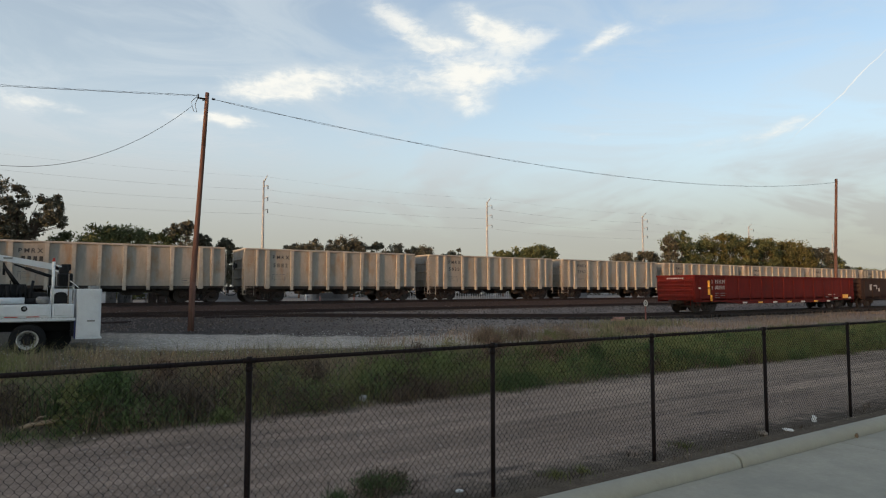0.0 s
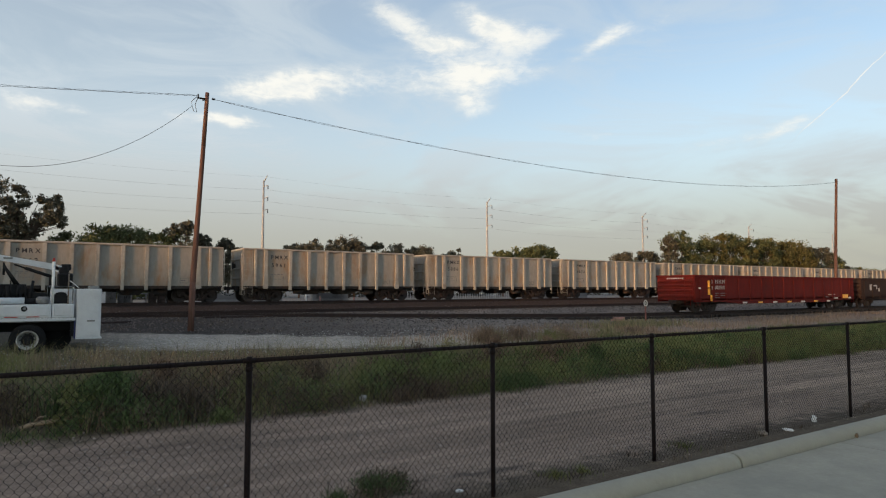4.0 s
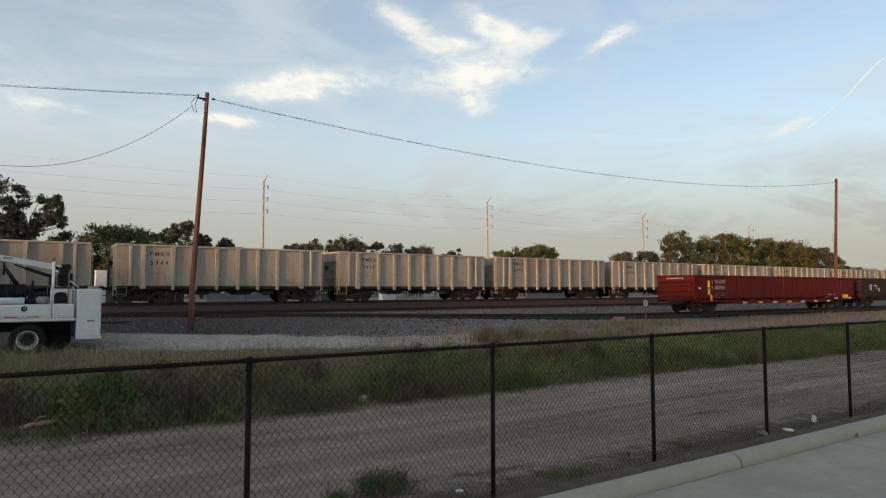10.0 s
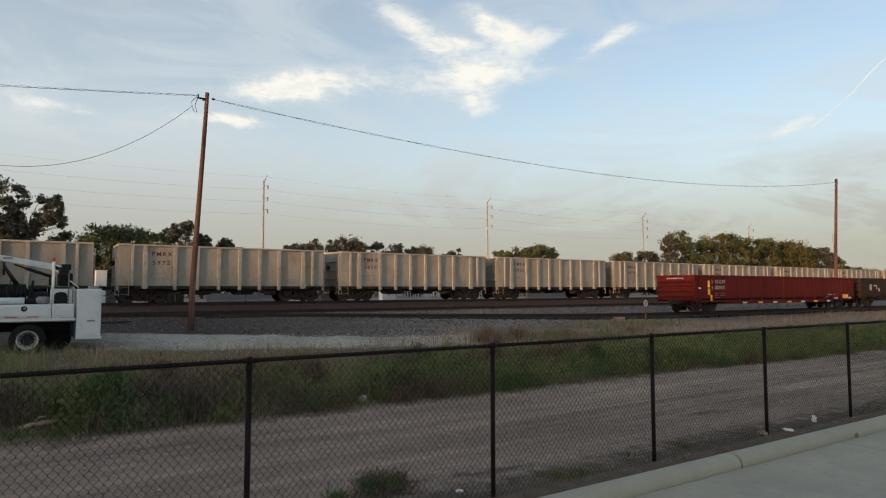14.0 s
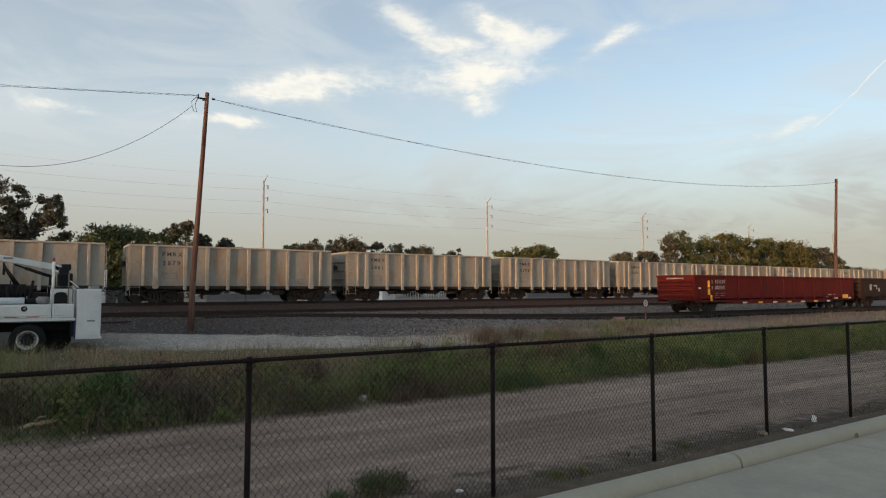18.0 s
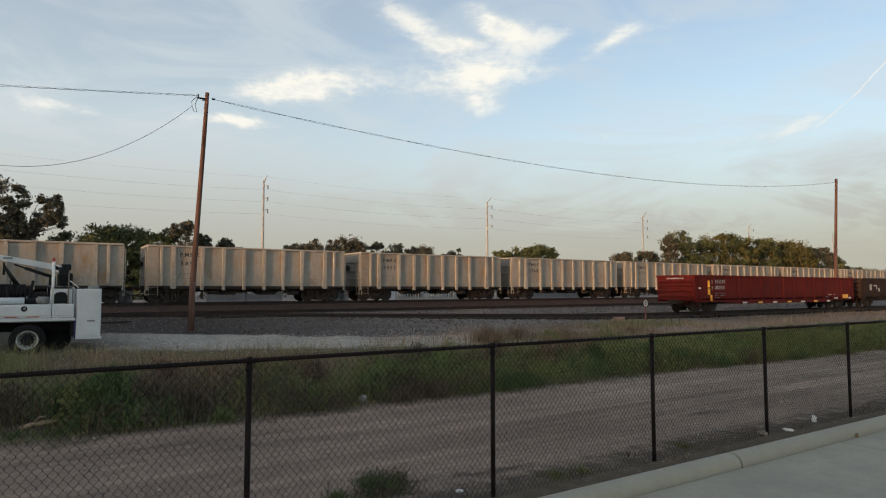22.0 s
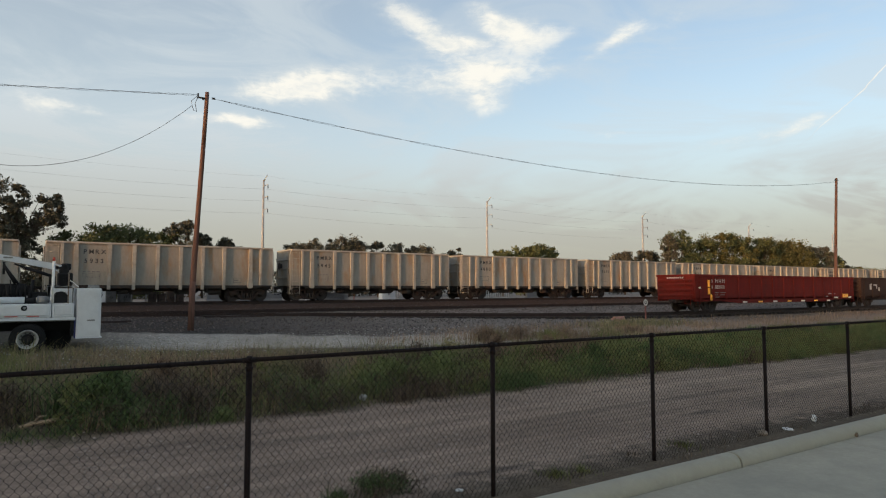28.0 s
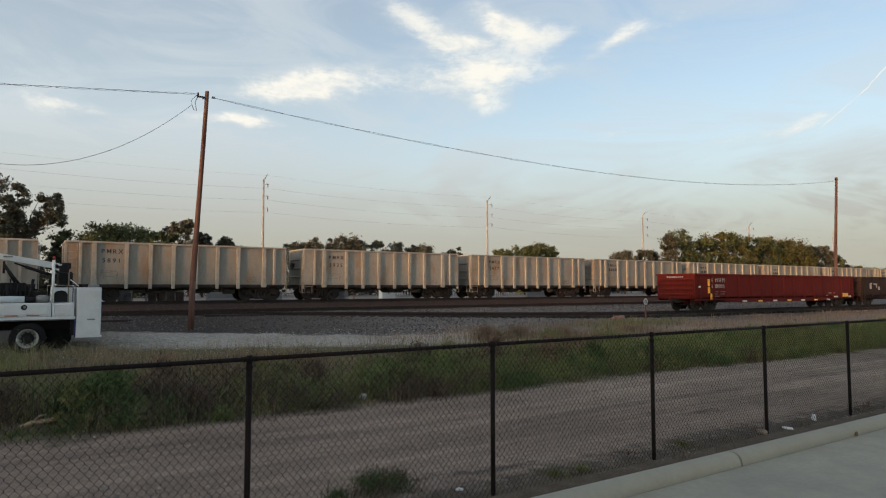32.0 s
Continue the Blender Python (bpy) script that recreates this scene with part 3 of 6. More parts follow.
    ladder = build_ladder(0.46, 0.45, TOP - 0.45, 7, "car_paint")
    side_ladder = build_ladder(0.50, 0.42, TOP - 0.14, 8)
    for s in (-1, 1):
        part("side_ladder", side_ladder, "", car, "pale steel side ladder", pose(-s * 6.13, s * -1.452, 0, 0, 0, 0 if s > 0 else 180))
        part("end_ladder", ladder, "", car, "pale steel ladder", pose(-s * (h + 0.08), -s * 0.92, 0, 0, 0, -90 if s > 0 else 90))
        bm = B()
        tube(bm, (s * 6.0, -s * -1.50, 0.35), (s * 6.0, s * 1.50, 1.0), 0.014, seg=6)
        tube(bm, (s * 5.6, s * 1.50, 0.35), (s * 5.6, s * 1.50, 1.0), 0.014, seg=6)
        tube(bm, (s * 6.0, s * 1.50, 0.35), (s * 5.6, s * 1.50, 0.35), 0.016, seg=6)
        part("sill_step", bm, "under", car)
    # underframe
    bm = B()
    box(bm, -5.2, 5.2, -0.24, 0.24, 0.66, FLOOR - 0.004)
    for x in RIBS[2:8]:
        box(bm, x - 0.1, x + 0.1, -1.3, 1.3, 0.80, FLOOR - 0.006)
    for x in (-4.75, 4.75):
        box(bm, x - 0.3, x + 0.3, -1.35, 1.35, 0.83, FLOOR - 0.006)
    part("centre_sill", bm, "under", car)
    for x, w in ((-1.4, 0.9), (1.2, 0.9)):
        bm = B()
        prism(bm, [(x - w, 0.86), (x + w, 0.86), (x + w * 0.45, 0.46), (x - w * 0.45, 0.46)], -0.75, 0.75)
        part("bottom_door", bm, "under", car)
    bm = B()
    tube(bm, (-2.7, -0.85, 0.66), (-2.1, -0.85, 0.66), 0.16, seg=12)
    tube(bm, (-2.1, -0.85, 0.66), (-0.2, -0.6, 0.60), 0.022, seg=6)
    part("brake_cylinder", bm, "under", car)
    bm = B()
    tube(bm, (2.4, -0.9, 0.62), (3.1, -0.9, 0.62), 0.19, seg=12)
    box(bm, 2.2, 2.4, -1.05, -0.75, 0.55, 0.95)
    part("air_reservoir", bm, "under", car)
    bm = B()
    lathe(bm, [(-0.02, 0.22), (0.0, 0.25), (0.02, 0.22), (0.0, 0.19)], seg=16)
    me = mesh_of("brake_wheel", bm, "under")
    part("brake_wheel", me, "", car, at=pose(-h - 0.16, 0.55, 2.35, 0, 0, 90))
    bm = B()
    box(bm, -h - 0.12, -h, 0.42, 0.68, 2.2, 2.5, 0.02)
    part("brake_gearbox", bm, "under", car)
    for x in (-4.75, 4.75):
        build_truck(car, x)
    # small stencils, unreadable
    p = -1.42 - 0.031
    rows = [(-0.1 + 0.22 * i, 0.0, 0.16, 0.035) for i in range(4)] + [(-0.1, -0.09, 0.5, 0.02), (-0.1, -0.30, 0.02, 0.24), (0.74, -0.30, 0.02, 0.24), (0.10, -0.30, 0.5, 0.02), (0.05, -0.42, 0.02, 0.28), (0.7, -0.42, 0.02, 0.28)]
    bars(rows, "grey_letter", car, pose(-4.35, p, 1.75), "stencil")
    bars([(0, 0, 0.5, 0.03), (0, 0.28, 0.5, 0.02), (0, 0, 0.02, 0.3), (0.48, 0, 0.02, 0.3), (0.05, 0.12, 0.25, 0.06)], "grey_letter", car, pose(3.75, p, 1.18), "stencil")
    return car


NUMBERS = {-2: "5882", -1: "5839", 0: "5862", 1: "5961", 2: "5886", 3: "4836", 4: "5993", 5: "5944", 6: "5939", 7: "5972", 8: "5975", 9: "5850", 10: "5905", 11: "5879", 12: "5861", 13: "5893", 14: "5895", 15: "5952", 16: "5968", 17: "5922", 18: "5933", 19: "5945", 20: "4880", 21: "5891", 22: "5935", 23: "5877"}
CARS = {}


def build_train():
    first = build_car()
    for k in range(-5, 31):
        car = first if k == -5 else copy_thing(first, pose(0, 0, 0))
        CARS[k] = car
    for k, car in CARS.items():
        lettered("PMRX", 0.34, 0.30, "black_letter", car, -4.36, -1.451, 2.77, "mark_letter")
        if k in NUMBERS:
            lettered(NUMBERS[k], 0.34, 0.265, "black_letter", car, -4.32, -1.451, 2.25, "digit")
        else:
            for i in range(4):
                bars([(0.27 * i, 0, 0.17, 0.25)], "black_letter", car, pose(-4.30, -1.451, 2.34), "digit")


build_train()


# ---- standing cars on the spur ----
def build_gondola(paint, label, m, tapes):
    """A long low gondola with a fish-bellied side sill and shallow ribs."""
    g = base("gondola_car", label, "freight car", m, "cars standing on the spur")
    h, top, low = 10.85, 2.55, 0.86
    bm = B()
    for s in (-1, 1):
        box(bm, -h, h, s * 1.44 - 0.03, s * 1.44 + 0.03, low, top - 0.03)
        box(bm, s * (h - 0.04) - 0.03, s * (h - 0.04) + 0.03, -1.40, 1.40, low, top - 0.03)
    box(bm, -h + 0.08, h - 0.08, -1.40, 1.40, low + 0.05, low + 0.13)
    part("body", bm, paint, g)
    for s in (-1, 1):
        bm = B()
        box(bm, -h - 0.04, h + 0.04, s * 1.47 - 0.08, s * 1.47 + 0.08, top - 0.13, top, 0.02)
        part("top_chord", bm, paint, g)
        bm = B()
        box(bm, s * h - 0.05, s * h + 0.05, -1.38, 1.38, top - 0.12, top, 0.02)
        part("end_chord", bm, paint, g)
        bm = B()
        prism(bm, [(-h, low + 0.1), (h, low + 0.1), (h, low - 0.12), (h - 3.0, low - 0.12), (h - 5.0, low - 0.28), (-h + 5.0, low - 0.28), (-h + 3.0, low - 0.12), (-h, low - 0.12)], s * 1.42 - 0.05, s * 1.42 + 0.05)
        part("side_sill", bm, paint, g)
        for i in range(15):
            bm = B()
            x = -h + 0.62 + (2 * h - 1.24) * i / 14
            prism(bm, [(x - 0.10, low), (x + 0.10, low), (x + 0.07, top - 0.13), (x - 0.07, top - 0.13)], s * 1.485 - 0.025, s * 1.485 + 0.025)
            part("rib", bm, paint, g)
        for z in (1.15, 1.5, 1.85, 2.15):
            bm = B()
            box(bm, s * (h + 0.05) - 0.05, s * (h + 0.05) + 0.05, -1.36, 1.36, z - 0.09, z + 0.09, 0.04)
            part("end_rib", bm, paint, g)
        bm = B()
        box(bm, min(s * 9.4, s * 11.1), max(s * 9.4, s * 11.1), -0.2, 0.2, 0.62, 0.85)
        box(bm, min(s * 11.05, s * 11.5), max(s * 11.05, s * 11.5), -0.09, 0.09, 0.70, 0.86, 0.02)
        part("coupler", bm, "under", g)
    ladder = build_ladder(0.42, 0.5, top - 0.3, 6)
    ladder.materials.clear()
    ladder.materials.append(M[paint])
    part("side_ladder", ladder, "", g, at=pose(-h + 0.08, -1.5, 0))
    part("end_ladder", ladder, "", g, at=pose(-h - 0.11, -0.8, 0, 0, 0, -90))
    part("side_ladder", ladder, "", g, at=pose(h - 0.5, -1.5, 0))
    bm = B()
    box(bm, -9.4, 9.4, -0.25, 0.25, 0.58, low)
    for i in range(9):
        box(bm, -6.9 + i * 1.73 - 0.1, -6.9 + i * 1.73 + 0.1, -1.3, 1.3, 0.70, low)
    part("centre_sill", bm, "under", g)
    for x in (-8.9, 8.9):
        build_truck(g, x)
    for x, z, w, hh, kind in tapes:
        bm = B()
        box(bm, x, x + w, -1.548, -1.475, z, z + hh)
        part("reflective_tape", bm, kind, g, "yellow reflective tape" if kind == "yellow_tape" else "white reflective tape")
    return g


M["dim_letter"] = mat("worn_white_stencil_paint", (0.42, 0.38, 0.36), 0.7, vary=0.4, grain=25, bump=0)


def build_spur_cars():
    y, z, x = 27.25, 0.47, 36.5
    tapes = [(-9.42, 1.22, 0.16, 0.42, "yellow_tape"), (-9.42, 1.72, 0.16, 0.45, "yellow_tape"), (-9.15, 0.80, 0.12, 0.40, "yellow_tape"), (8.85, 0.86, 0.85, 0.30, "yellow_tape"), (-10.4, 1.6, 0.12, 0.12, "white_tape"), (7.5, 0.82, 0.5, 0.11, "white_tape"), (9.9, 0.82, 0.3, 0.13, "white_tape")]
    for i in range(7):
        tapes.append((-5.4 + i * 1.95, 0.60, 0.42, 0.11, "yellow_tape" if i % 2 else "white_tape"))
    red = build_gondola("red_car", "oxide red gondola car with white stencils and reflective tape", pose(x + 10.85, y, z), tapes)
    for up in (1.42, 1.95):
        bm = B()
        box(bm, -10.8, 10.8, -1.478, -1.468, up, up + 0.025)
        part("seam", bm, "red_car", red)
    p = -1.473
    logo = []
    for i in range(4):
        logo += [(0.40 * i, 0.38, 0.06, 0.28), (0.40 * i + 0.20, 0.38, 0.06, 0.28), (0.40 * i, 0.48 + 0.06 * (i % 2), 0.26, 0.05)]
    for i in range(6):
        logo += [(0.25 * i, 0, 0.05, 0.25), (0.25 * i + 0.12, 0, 0.05, 0.25)]
    bars(logo, "dim_letter", red, pose(-8.95, p, 1.58), "stencil", "white stencilled marks")
    bars([(0, 0.3, 0.5, 0.04), (0.7, 0.3, 0.6, 0.04), (0, 0.15, 0.4, 0.04), (0.7, 0.15, 0.5, 0.04), (0, 0, 0.6, 0.04)], "grey_letter", red, pose(-8.7, p, 1.0), "stencil")
    bars([(0, 0, 0.5, 0.05), (0.7, 0, 0.35, 0.05), (-0.4, -0.2, 0.35, 0.05)], "dim_letter", red, pose(6.6, p, 1.15), "stencil")
    bars([(-0.2 + 0.15 * i, 0, 0.11, 0.09) for i in range(9)], "dim_letter", red, pose(-10.85 - 0.105, 0.4, 2.28, 0, 0, -90), "stencil")
    brown = [(-6.2, 0.80, 0.6, 0.16, "yellow_tape"), (1.2, 0.52, 0.34, 0.13, "yellow_tape")]
    car = build_gondola("brown_car", "dark brown gondola car with pale painted marks", pose(x + 10.85 + 23.1, y, z), brown)
    bars([(0, 0.2, 0.35, 0.5), (0.5, 0.55, 0.7, 0.12), (1.2, 0.3, 0.2, 0.35), (1.6, 0.1, 0.3, 0.3), (0.2, 0.62, 0.4, 0.1)], "dim_letter", car, pose(-9.3, p, 1.3), "stencil", "pale spray-painted marks")
    build_gondola("brown_car", "dark brown gondola car beyond another one", pose(x + 10.85 + 46.2, y, z), brown[:1])


build_spur_cars()


# ---- sky: a far sheet of thin cloud that drifts slowly ----
def cloud_material():
    """Thin veil and wisps; u and v of the sheet are degrees of bearing and height."""
    m = bpy.data.materials.new("thin_cloud")
    m.use_nodes = True
    n, l = m.node_tree.nodes, m.node_tree.links
    n.remove(n["Principled BSDF"])
    uv = n.new("ShaderNodeUVMap").outputs[0]

    def math_of(op, a, b=None, c=None):
        r = n.new("ShaderNodeMath")
        r.operation = op
        for i, v in enumerate((a, b, c)):
            if v is None:
                continue
            if isinstance(v, (int, float)):
                r.inputs[i].default_value = v
            else:
                l.new(v, r.inputs[i])
        return r.outputs[0]

    def remap(value, a, b, c, d, kind="SMOOTHSTEP"):
        r = n.new("ShaderNodeMapRange")
        r.interpolation_type = kind
        for i, v in enumerate((a, b, c, d)):
            r.inputs[i + 1].default_value = v
        l.new(value, r.inputs[0])
        return r.outputs[0]

    def noise_of(scale, detail, stretch, twist=0.0, rough=0.55, distort=0.0):
        mp = n.new("ShaderNodeMapping")
        mp.inputs["Scale"].default_value = stretch
        mp.inputs["Rotation"].default_value = (0, 0, radians(twist))
        l.new(uv, mp.inputs[0])
        t = n.new("ShaderNodeTexNoise")
        for key, v in (("Scale", scale), ("Detail", detail), ("Roughness", rough), ("Distortion", distort)):
            t.inputs[key].default_value = v
        l.new(mp.outputs[0], t.inputs["Vector"])
        return t.outputs["Fac"]

    warp = n.new("ShaderNodeTexNoise")
    warp.inputs["Scale"].default_value, warp.inputs["Detail"].default_value = 0.3, 4
    l.new(uv, warp.inputs["Vector"])
    push = n.new("ShaderNodeVectorMath")
    push.operation = "MULTIPLY_ADD"
    l.new(warp.outputs["Color"], push.inputs[0])
    push.inputs[1].default_value = (2.6, 1.2, 0)
    l.new(uv, push.inputs[2])
    back = n.new("ShaderNodeVectorMath")
    l.new(push.outputs[0], back.inputs[0])
    back.inputs[1].default_value = (-1.3, -0.6, 0)

    def puff(u, v, wide, high, twist, amount):
        """One soft patch of cloud with ragged edges."""
        mp = n.new("ShaderNodeMapping")
        mp.vector_type = "TEXTURE"
        mp.inputs["Location"].default_value = (u, v, 0)
        mp.inputs["Rotation"].default_value = (0, 0, radians(twist))
        mp.inputs["Scale"].default_value = (wide, high, 1)
        l.new(back.outputs[0], mp.inputs[0])
        ln = n.new("ShaderNodeVectorMath")
        ln.operation = "LENGTH"
        l.new(mp.outputs[0], ln.inputs[0])
        return remap(ln.outputs["Value"], 0.0, 1.45, amount * 1.3, 0)

    total = None
    for p in CLOUDS:
        f = puff(*p)
        total = f if total is None else math_of("ADD", total, f)
    streaks = noise_of(0.22, 8, (0.55, 1.5, 1), 10, 0.58, 0.5)
    fluff = noise_of(0.85, 10, (0.7, 1.5, 1), 8, 0.66, 0.4)
    rough = math_of("ADD", math_of("MULTIPLY", math_of("SUBTRACT", streaks, 0.5), 2.1), math_of("MULTIPLY", math_of("SUBTRACT", fluff, 0.5), 1.5))
    body = remap(math_of("ADD", total, math_of("MULTIPLY", rough, remap(total, 0.0, 0.8, 0.0, 1.0))), 0.0, 3.3, 0.0, 1.0)
    trail = n.new("ShaderNodeMapping")
    trail.vector_type = "TEXTURE"
    trail.inputs["Location"].default_value, trail.inputs["Rotation"].default_value, trail.inputs["Scale"].default_value = (33.85, 15.85, 0), (0, 0, radians(42)), (7.6, 0.10, 1)
    bend = n.new("ShaderNodeVectorMath")
    bend.operation = "MULTIPLY_ADD"
    l.new(warp.outputs["Color"], bend.inputs[0])
    bend.inputs[1].default_value = (0.9, 0.9, 0)
    l.new(uv, bend.inputs[2])
    l.new(bend.outputs[0], trail.inputs[0])
    thin = n.new("ShaderNodeVectorMath")
    thin.operation = "LENGTH"
    l.new(trail.outputs[0], thin.inputs[0])
    body = math_of("ADD", body, remap(thin.outputs["Value"], 0.15, 1.0, 0.40, 0.0))
    sep = n.new("ShaderNodeSeparateXYZ")
    l.new(uv, sep.inputs[0])
    wisps = noise_of(0.11, 9, (0.5, 1.6, 1), 14, 0.6, 1.0)
    veil = math_of("MULTIPLY", remap(wisps, 0.40, 0.64, 0.0, 0.55), remap(sep.outputs["Y"], 2, 26, 1.0, 0.75))
    side = remap(sep.outputs["X"], -26, 4, 0.30, 0.0)
    veil = math_of("ADD", veil, side)
    haze = remap(math_of("MULTIPLY_ADD", math_of("SUBTRACT", wisps, 0.5), 9.0, sep.outputs["Y"]), 1.0, 20, 0.97, 0.0)
    alpha = math_of("MINIMUM", math_of("ADD", math_of("ADD", body, veil), haze), 1.0)
    tone = n.new("ShaderNodeMix")
    tone.data_type = "RGBA"
    tone.inputs[6].default_value, tone.inputs[7].default_value = (*HAZE, 1), (*CLOUD_WHITE, 1)
    l.new(math_of("MULTIPLY", remap(body, 0.02, 0.55, 0, 1), remap(math_of("MULTIPLY", math_of("ADD", streaks, fluff), 0.5), 0.36, 0.56, 0.45, 1.0)), tone.inputs[0])
    low = n.new("ShaderNodeMix")
    low.data_type = "RGBA"
    low.inputs[6].default_value = (*LOW_HAZE, 1)
    l.new(tone.outputs[2], low.inputs[7])
    l.new(remap(sep.outputs["Y"], 1.5, 15, 0, 1), low.inputs[0])
    em, tr, mx = n.new("ShaderNodeEmission"), n.new("ShaderNodeBsdfTransparent"), n.new("ShaderNodeMixShader")
    l.new(low.outputs[2], em.inputs["Color"])
    em.inputs["Strength"].default_value = 1.0
    l.new(alpha, mx.inputs[0])
    l.new(tr.outputs[0], mx.inputs[1])
    l.new(em.outputs[0], mx.inputs[2])
    l.new(mx.outputs[0], n["Material Output"].inputs["Surface"])
    return m


HAZE, CLOUD_WHITE, LOW_HAZE = (0.342, 0.382, 0.405), (0.525, 0.517, 0.475), (0.253, 0.250, 0.211)
# bearing from the camera's axis, height, half width, half height, twist, amount
CLOUDS = ((-14.6, 17.4, 8.1, 1.84, 0, 0.9), (-11.6, 18.5, 5.7, 1.56, 5, 0.8), (-7.5, 18.1, 4.6, 0.9, 5, 0.35), (-17.5, 16.9, 4.3, 1.12, 0, 0.5), (1.3, 19.5, 7.8, 2.1, 4, 0.85), (4.2, 18.5, 5.0, 2.4, 0, 0.55),
          (2.8, 16.3, 2.0, 1.33, -20, 0.75), (7.6, 19.2, 5.4, 1.57, 0, 0.3), (-4.6, 23.6, 4.2, 1.8, -35, 0.7), (-1.9, 22.3, 5.2, 1.6, -25, 0.95), (0.8, 21.6, 4.4, 0.77, -6, 0.7),
          (3.5, 23.4, 4.2, 1.3, -32, 0.9), (6.1, 22.3, 5.2, 1.5, -8, 0.9), (8.3, 22.0, 3.1, 0.9, 15, 0.7), (6.4, 23.3, 3.1, 1.09, 0, 0.5), (14.6, 21.3, 3.6, 0.85, 24, 0.85), (17.8, 22.1, 4.6, 0.9, 8, 0.8),
          (-21.2, 14.4, 5.6, 0.7, 0, 1.0), (-18.8, 14.6, 2.2, 0.7, 0, 0.6), (-34.6, 14.1, 2.4, 0.92, -15, 0.9), (-31.7, 14.1, 2.9, 0.57, -5, 0.7), (-12.6, 14.3, 5.2, 0.66, 0, 0.3), (13.7, 13.4, 5.0, 0.65, 0, 0.6),
          (26.3, 12.4, 9.5, 0.9, 8, 0.62), (29.8, 12.9, 4.2, 0.6, 24, 0.4), (-3.4, 16.9, 9.4, 1.32, 0, 0.22), (-7.1, 24.3, 5.5, 1.01, -20, 0.3), (2.4, 20.2, 11.8, 5.68, 0, 0.2))
M["cloud"] = cloud_material()


def build_sky_sheet():
    r, verts, faces, uvs = 3600, [], [], []
    us, vs = np.linspace(-62, 62, 63), np.linspace(-0.2, 42, 23)
    for u in us:
        for v in vs:
            a, e = radians(57.04 - u), radians(v)
            verts.append((r * math.cos(e) * math.cos(a), r * math.cos(e) * math.sin(a), r * math.sin(e)))
            uvs.append((u, v))
    k = len(vs)
    for i in range(len(us) - 1):
        for j in range(k - 1):
            faces.append((i * k + j, (i + 1) * k + j, (i + 1) * k + j + 1, i * k + j + 1))
    me = soup("backdrop", verts, faces, "cloud", True)
    layer = me.uv_layers.new(name="UVMap")
    for loop in me.loops:
        layer.data[loop.index].uv = uvs[loop.vertex_index]
    return tagged(new("backdrop", me), "thin white evening clouds and haze in a blue sky", "sky", kind="structure")


SKY_SHEET = build_sky_sheet()


# ---- timber poles and their cables ----
def strand(bm, pts, r, seg=6):
    sweep(bm, pts, r, seg)


def hang(a, b, sag, n=24):
    a, b = Vector(a), Vector(b)
    return [a.lerp(b, i / n) - Vector((0, 0, 4 * sag * (i / n) * (1 - i / n))) for i in range(n + 1)]


def build_timber_pole(pts, r0, r1, label):
    """A round timber pole with its bolt hardware at the top."""
    foot = Vector(pts[0])
    p = base("utility_pole", label, "pole", Matrix.Translation(foot), "timber poles")
    pts = [Vector(q) - foot for q in pts]
    bm, n = B(), 12
    for i, (a, b) in enumerate(zip(pts, pts[1:])):
        f0, f1 = i / (len(pts) - 1), (i + 1) / (len(pts) - 1)
        tube(bm, a, b, r0 + (r1 - r0) * f0, r0 + (r1 - r0) * f1, n, caps=i in (0, len(pts) - 2))
    part("shaft", bm, "pole", p)
    top = pts[-1]
    bm = B()
    box(bm, top.x - 0.42, top.x - 0.05, top.y - 0.05, top.y + 0.02, top.z - 0.32, top.z - 0.26)
    tube(bm, top + Vector((-0.38, -0.02, -0.3)), top + Vector((-0.38, -0.02, -0.12)), 0.035, seg=8)
    part("bracket", bm, "dark_part", p)
    for x, z in ((-0.2, -0.34), (0.2, -0.24)):
        bm = B()
        for k in range(3):
            tube(bm, top + Vector((x + 0.05 * k, -0.02, z)), top + Vector((x + 0.05 * k + 0.025, -0.02, z)), 0.05, seg=8)
        part("insulator", bm, "dark_part", p)
    return p


build_timber_pole([(5.60, 28.4, 0.1), (5.64, 28.4, 2.36), (5.72, 28.4, 4.0), (5.81, 28.4, 5.78), (5.94, 28.4, 8.3), (6.05, 28.4, 10.69)], 0.135, 0.085, "reddish leaning timber pole with frayed hardware at the top")
build_timber_pole([(76.1, 35.6, -0.2), (76.6, 35.6, 7.0), (77.35, 35.6, 14.8)], 0.19, 0.13, "tall reddish timber pole beyond the standing cars")
build_timber_pole([(-8.4, 28.4, -0.1), (-8.3, 28.4, 10.4)], 0.135, 0.09, "reddish timber pole at the end of the slack cable")


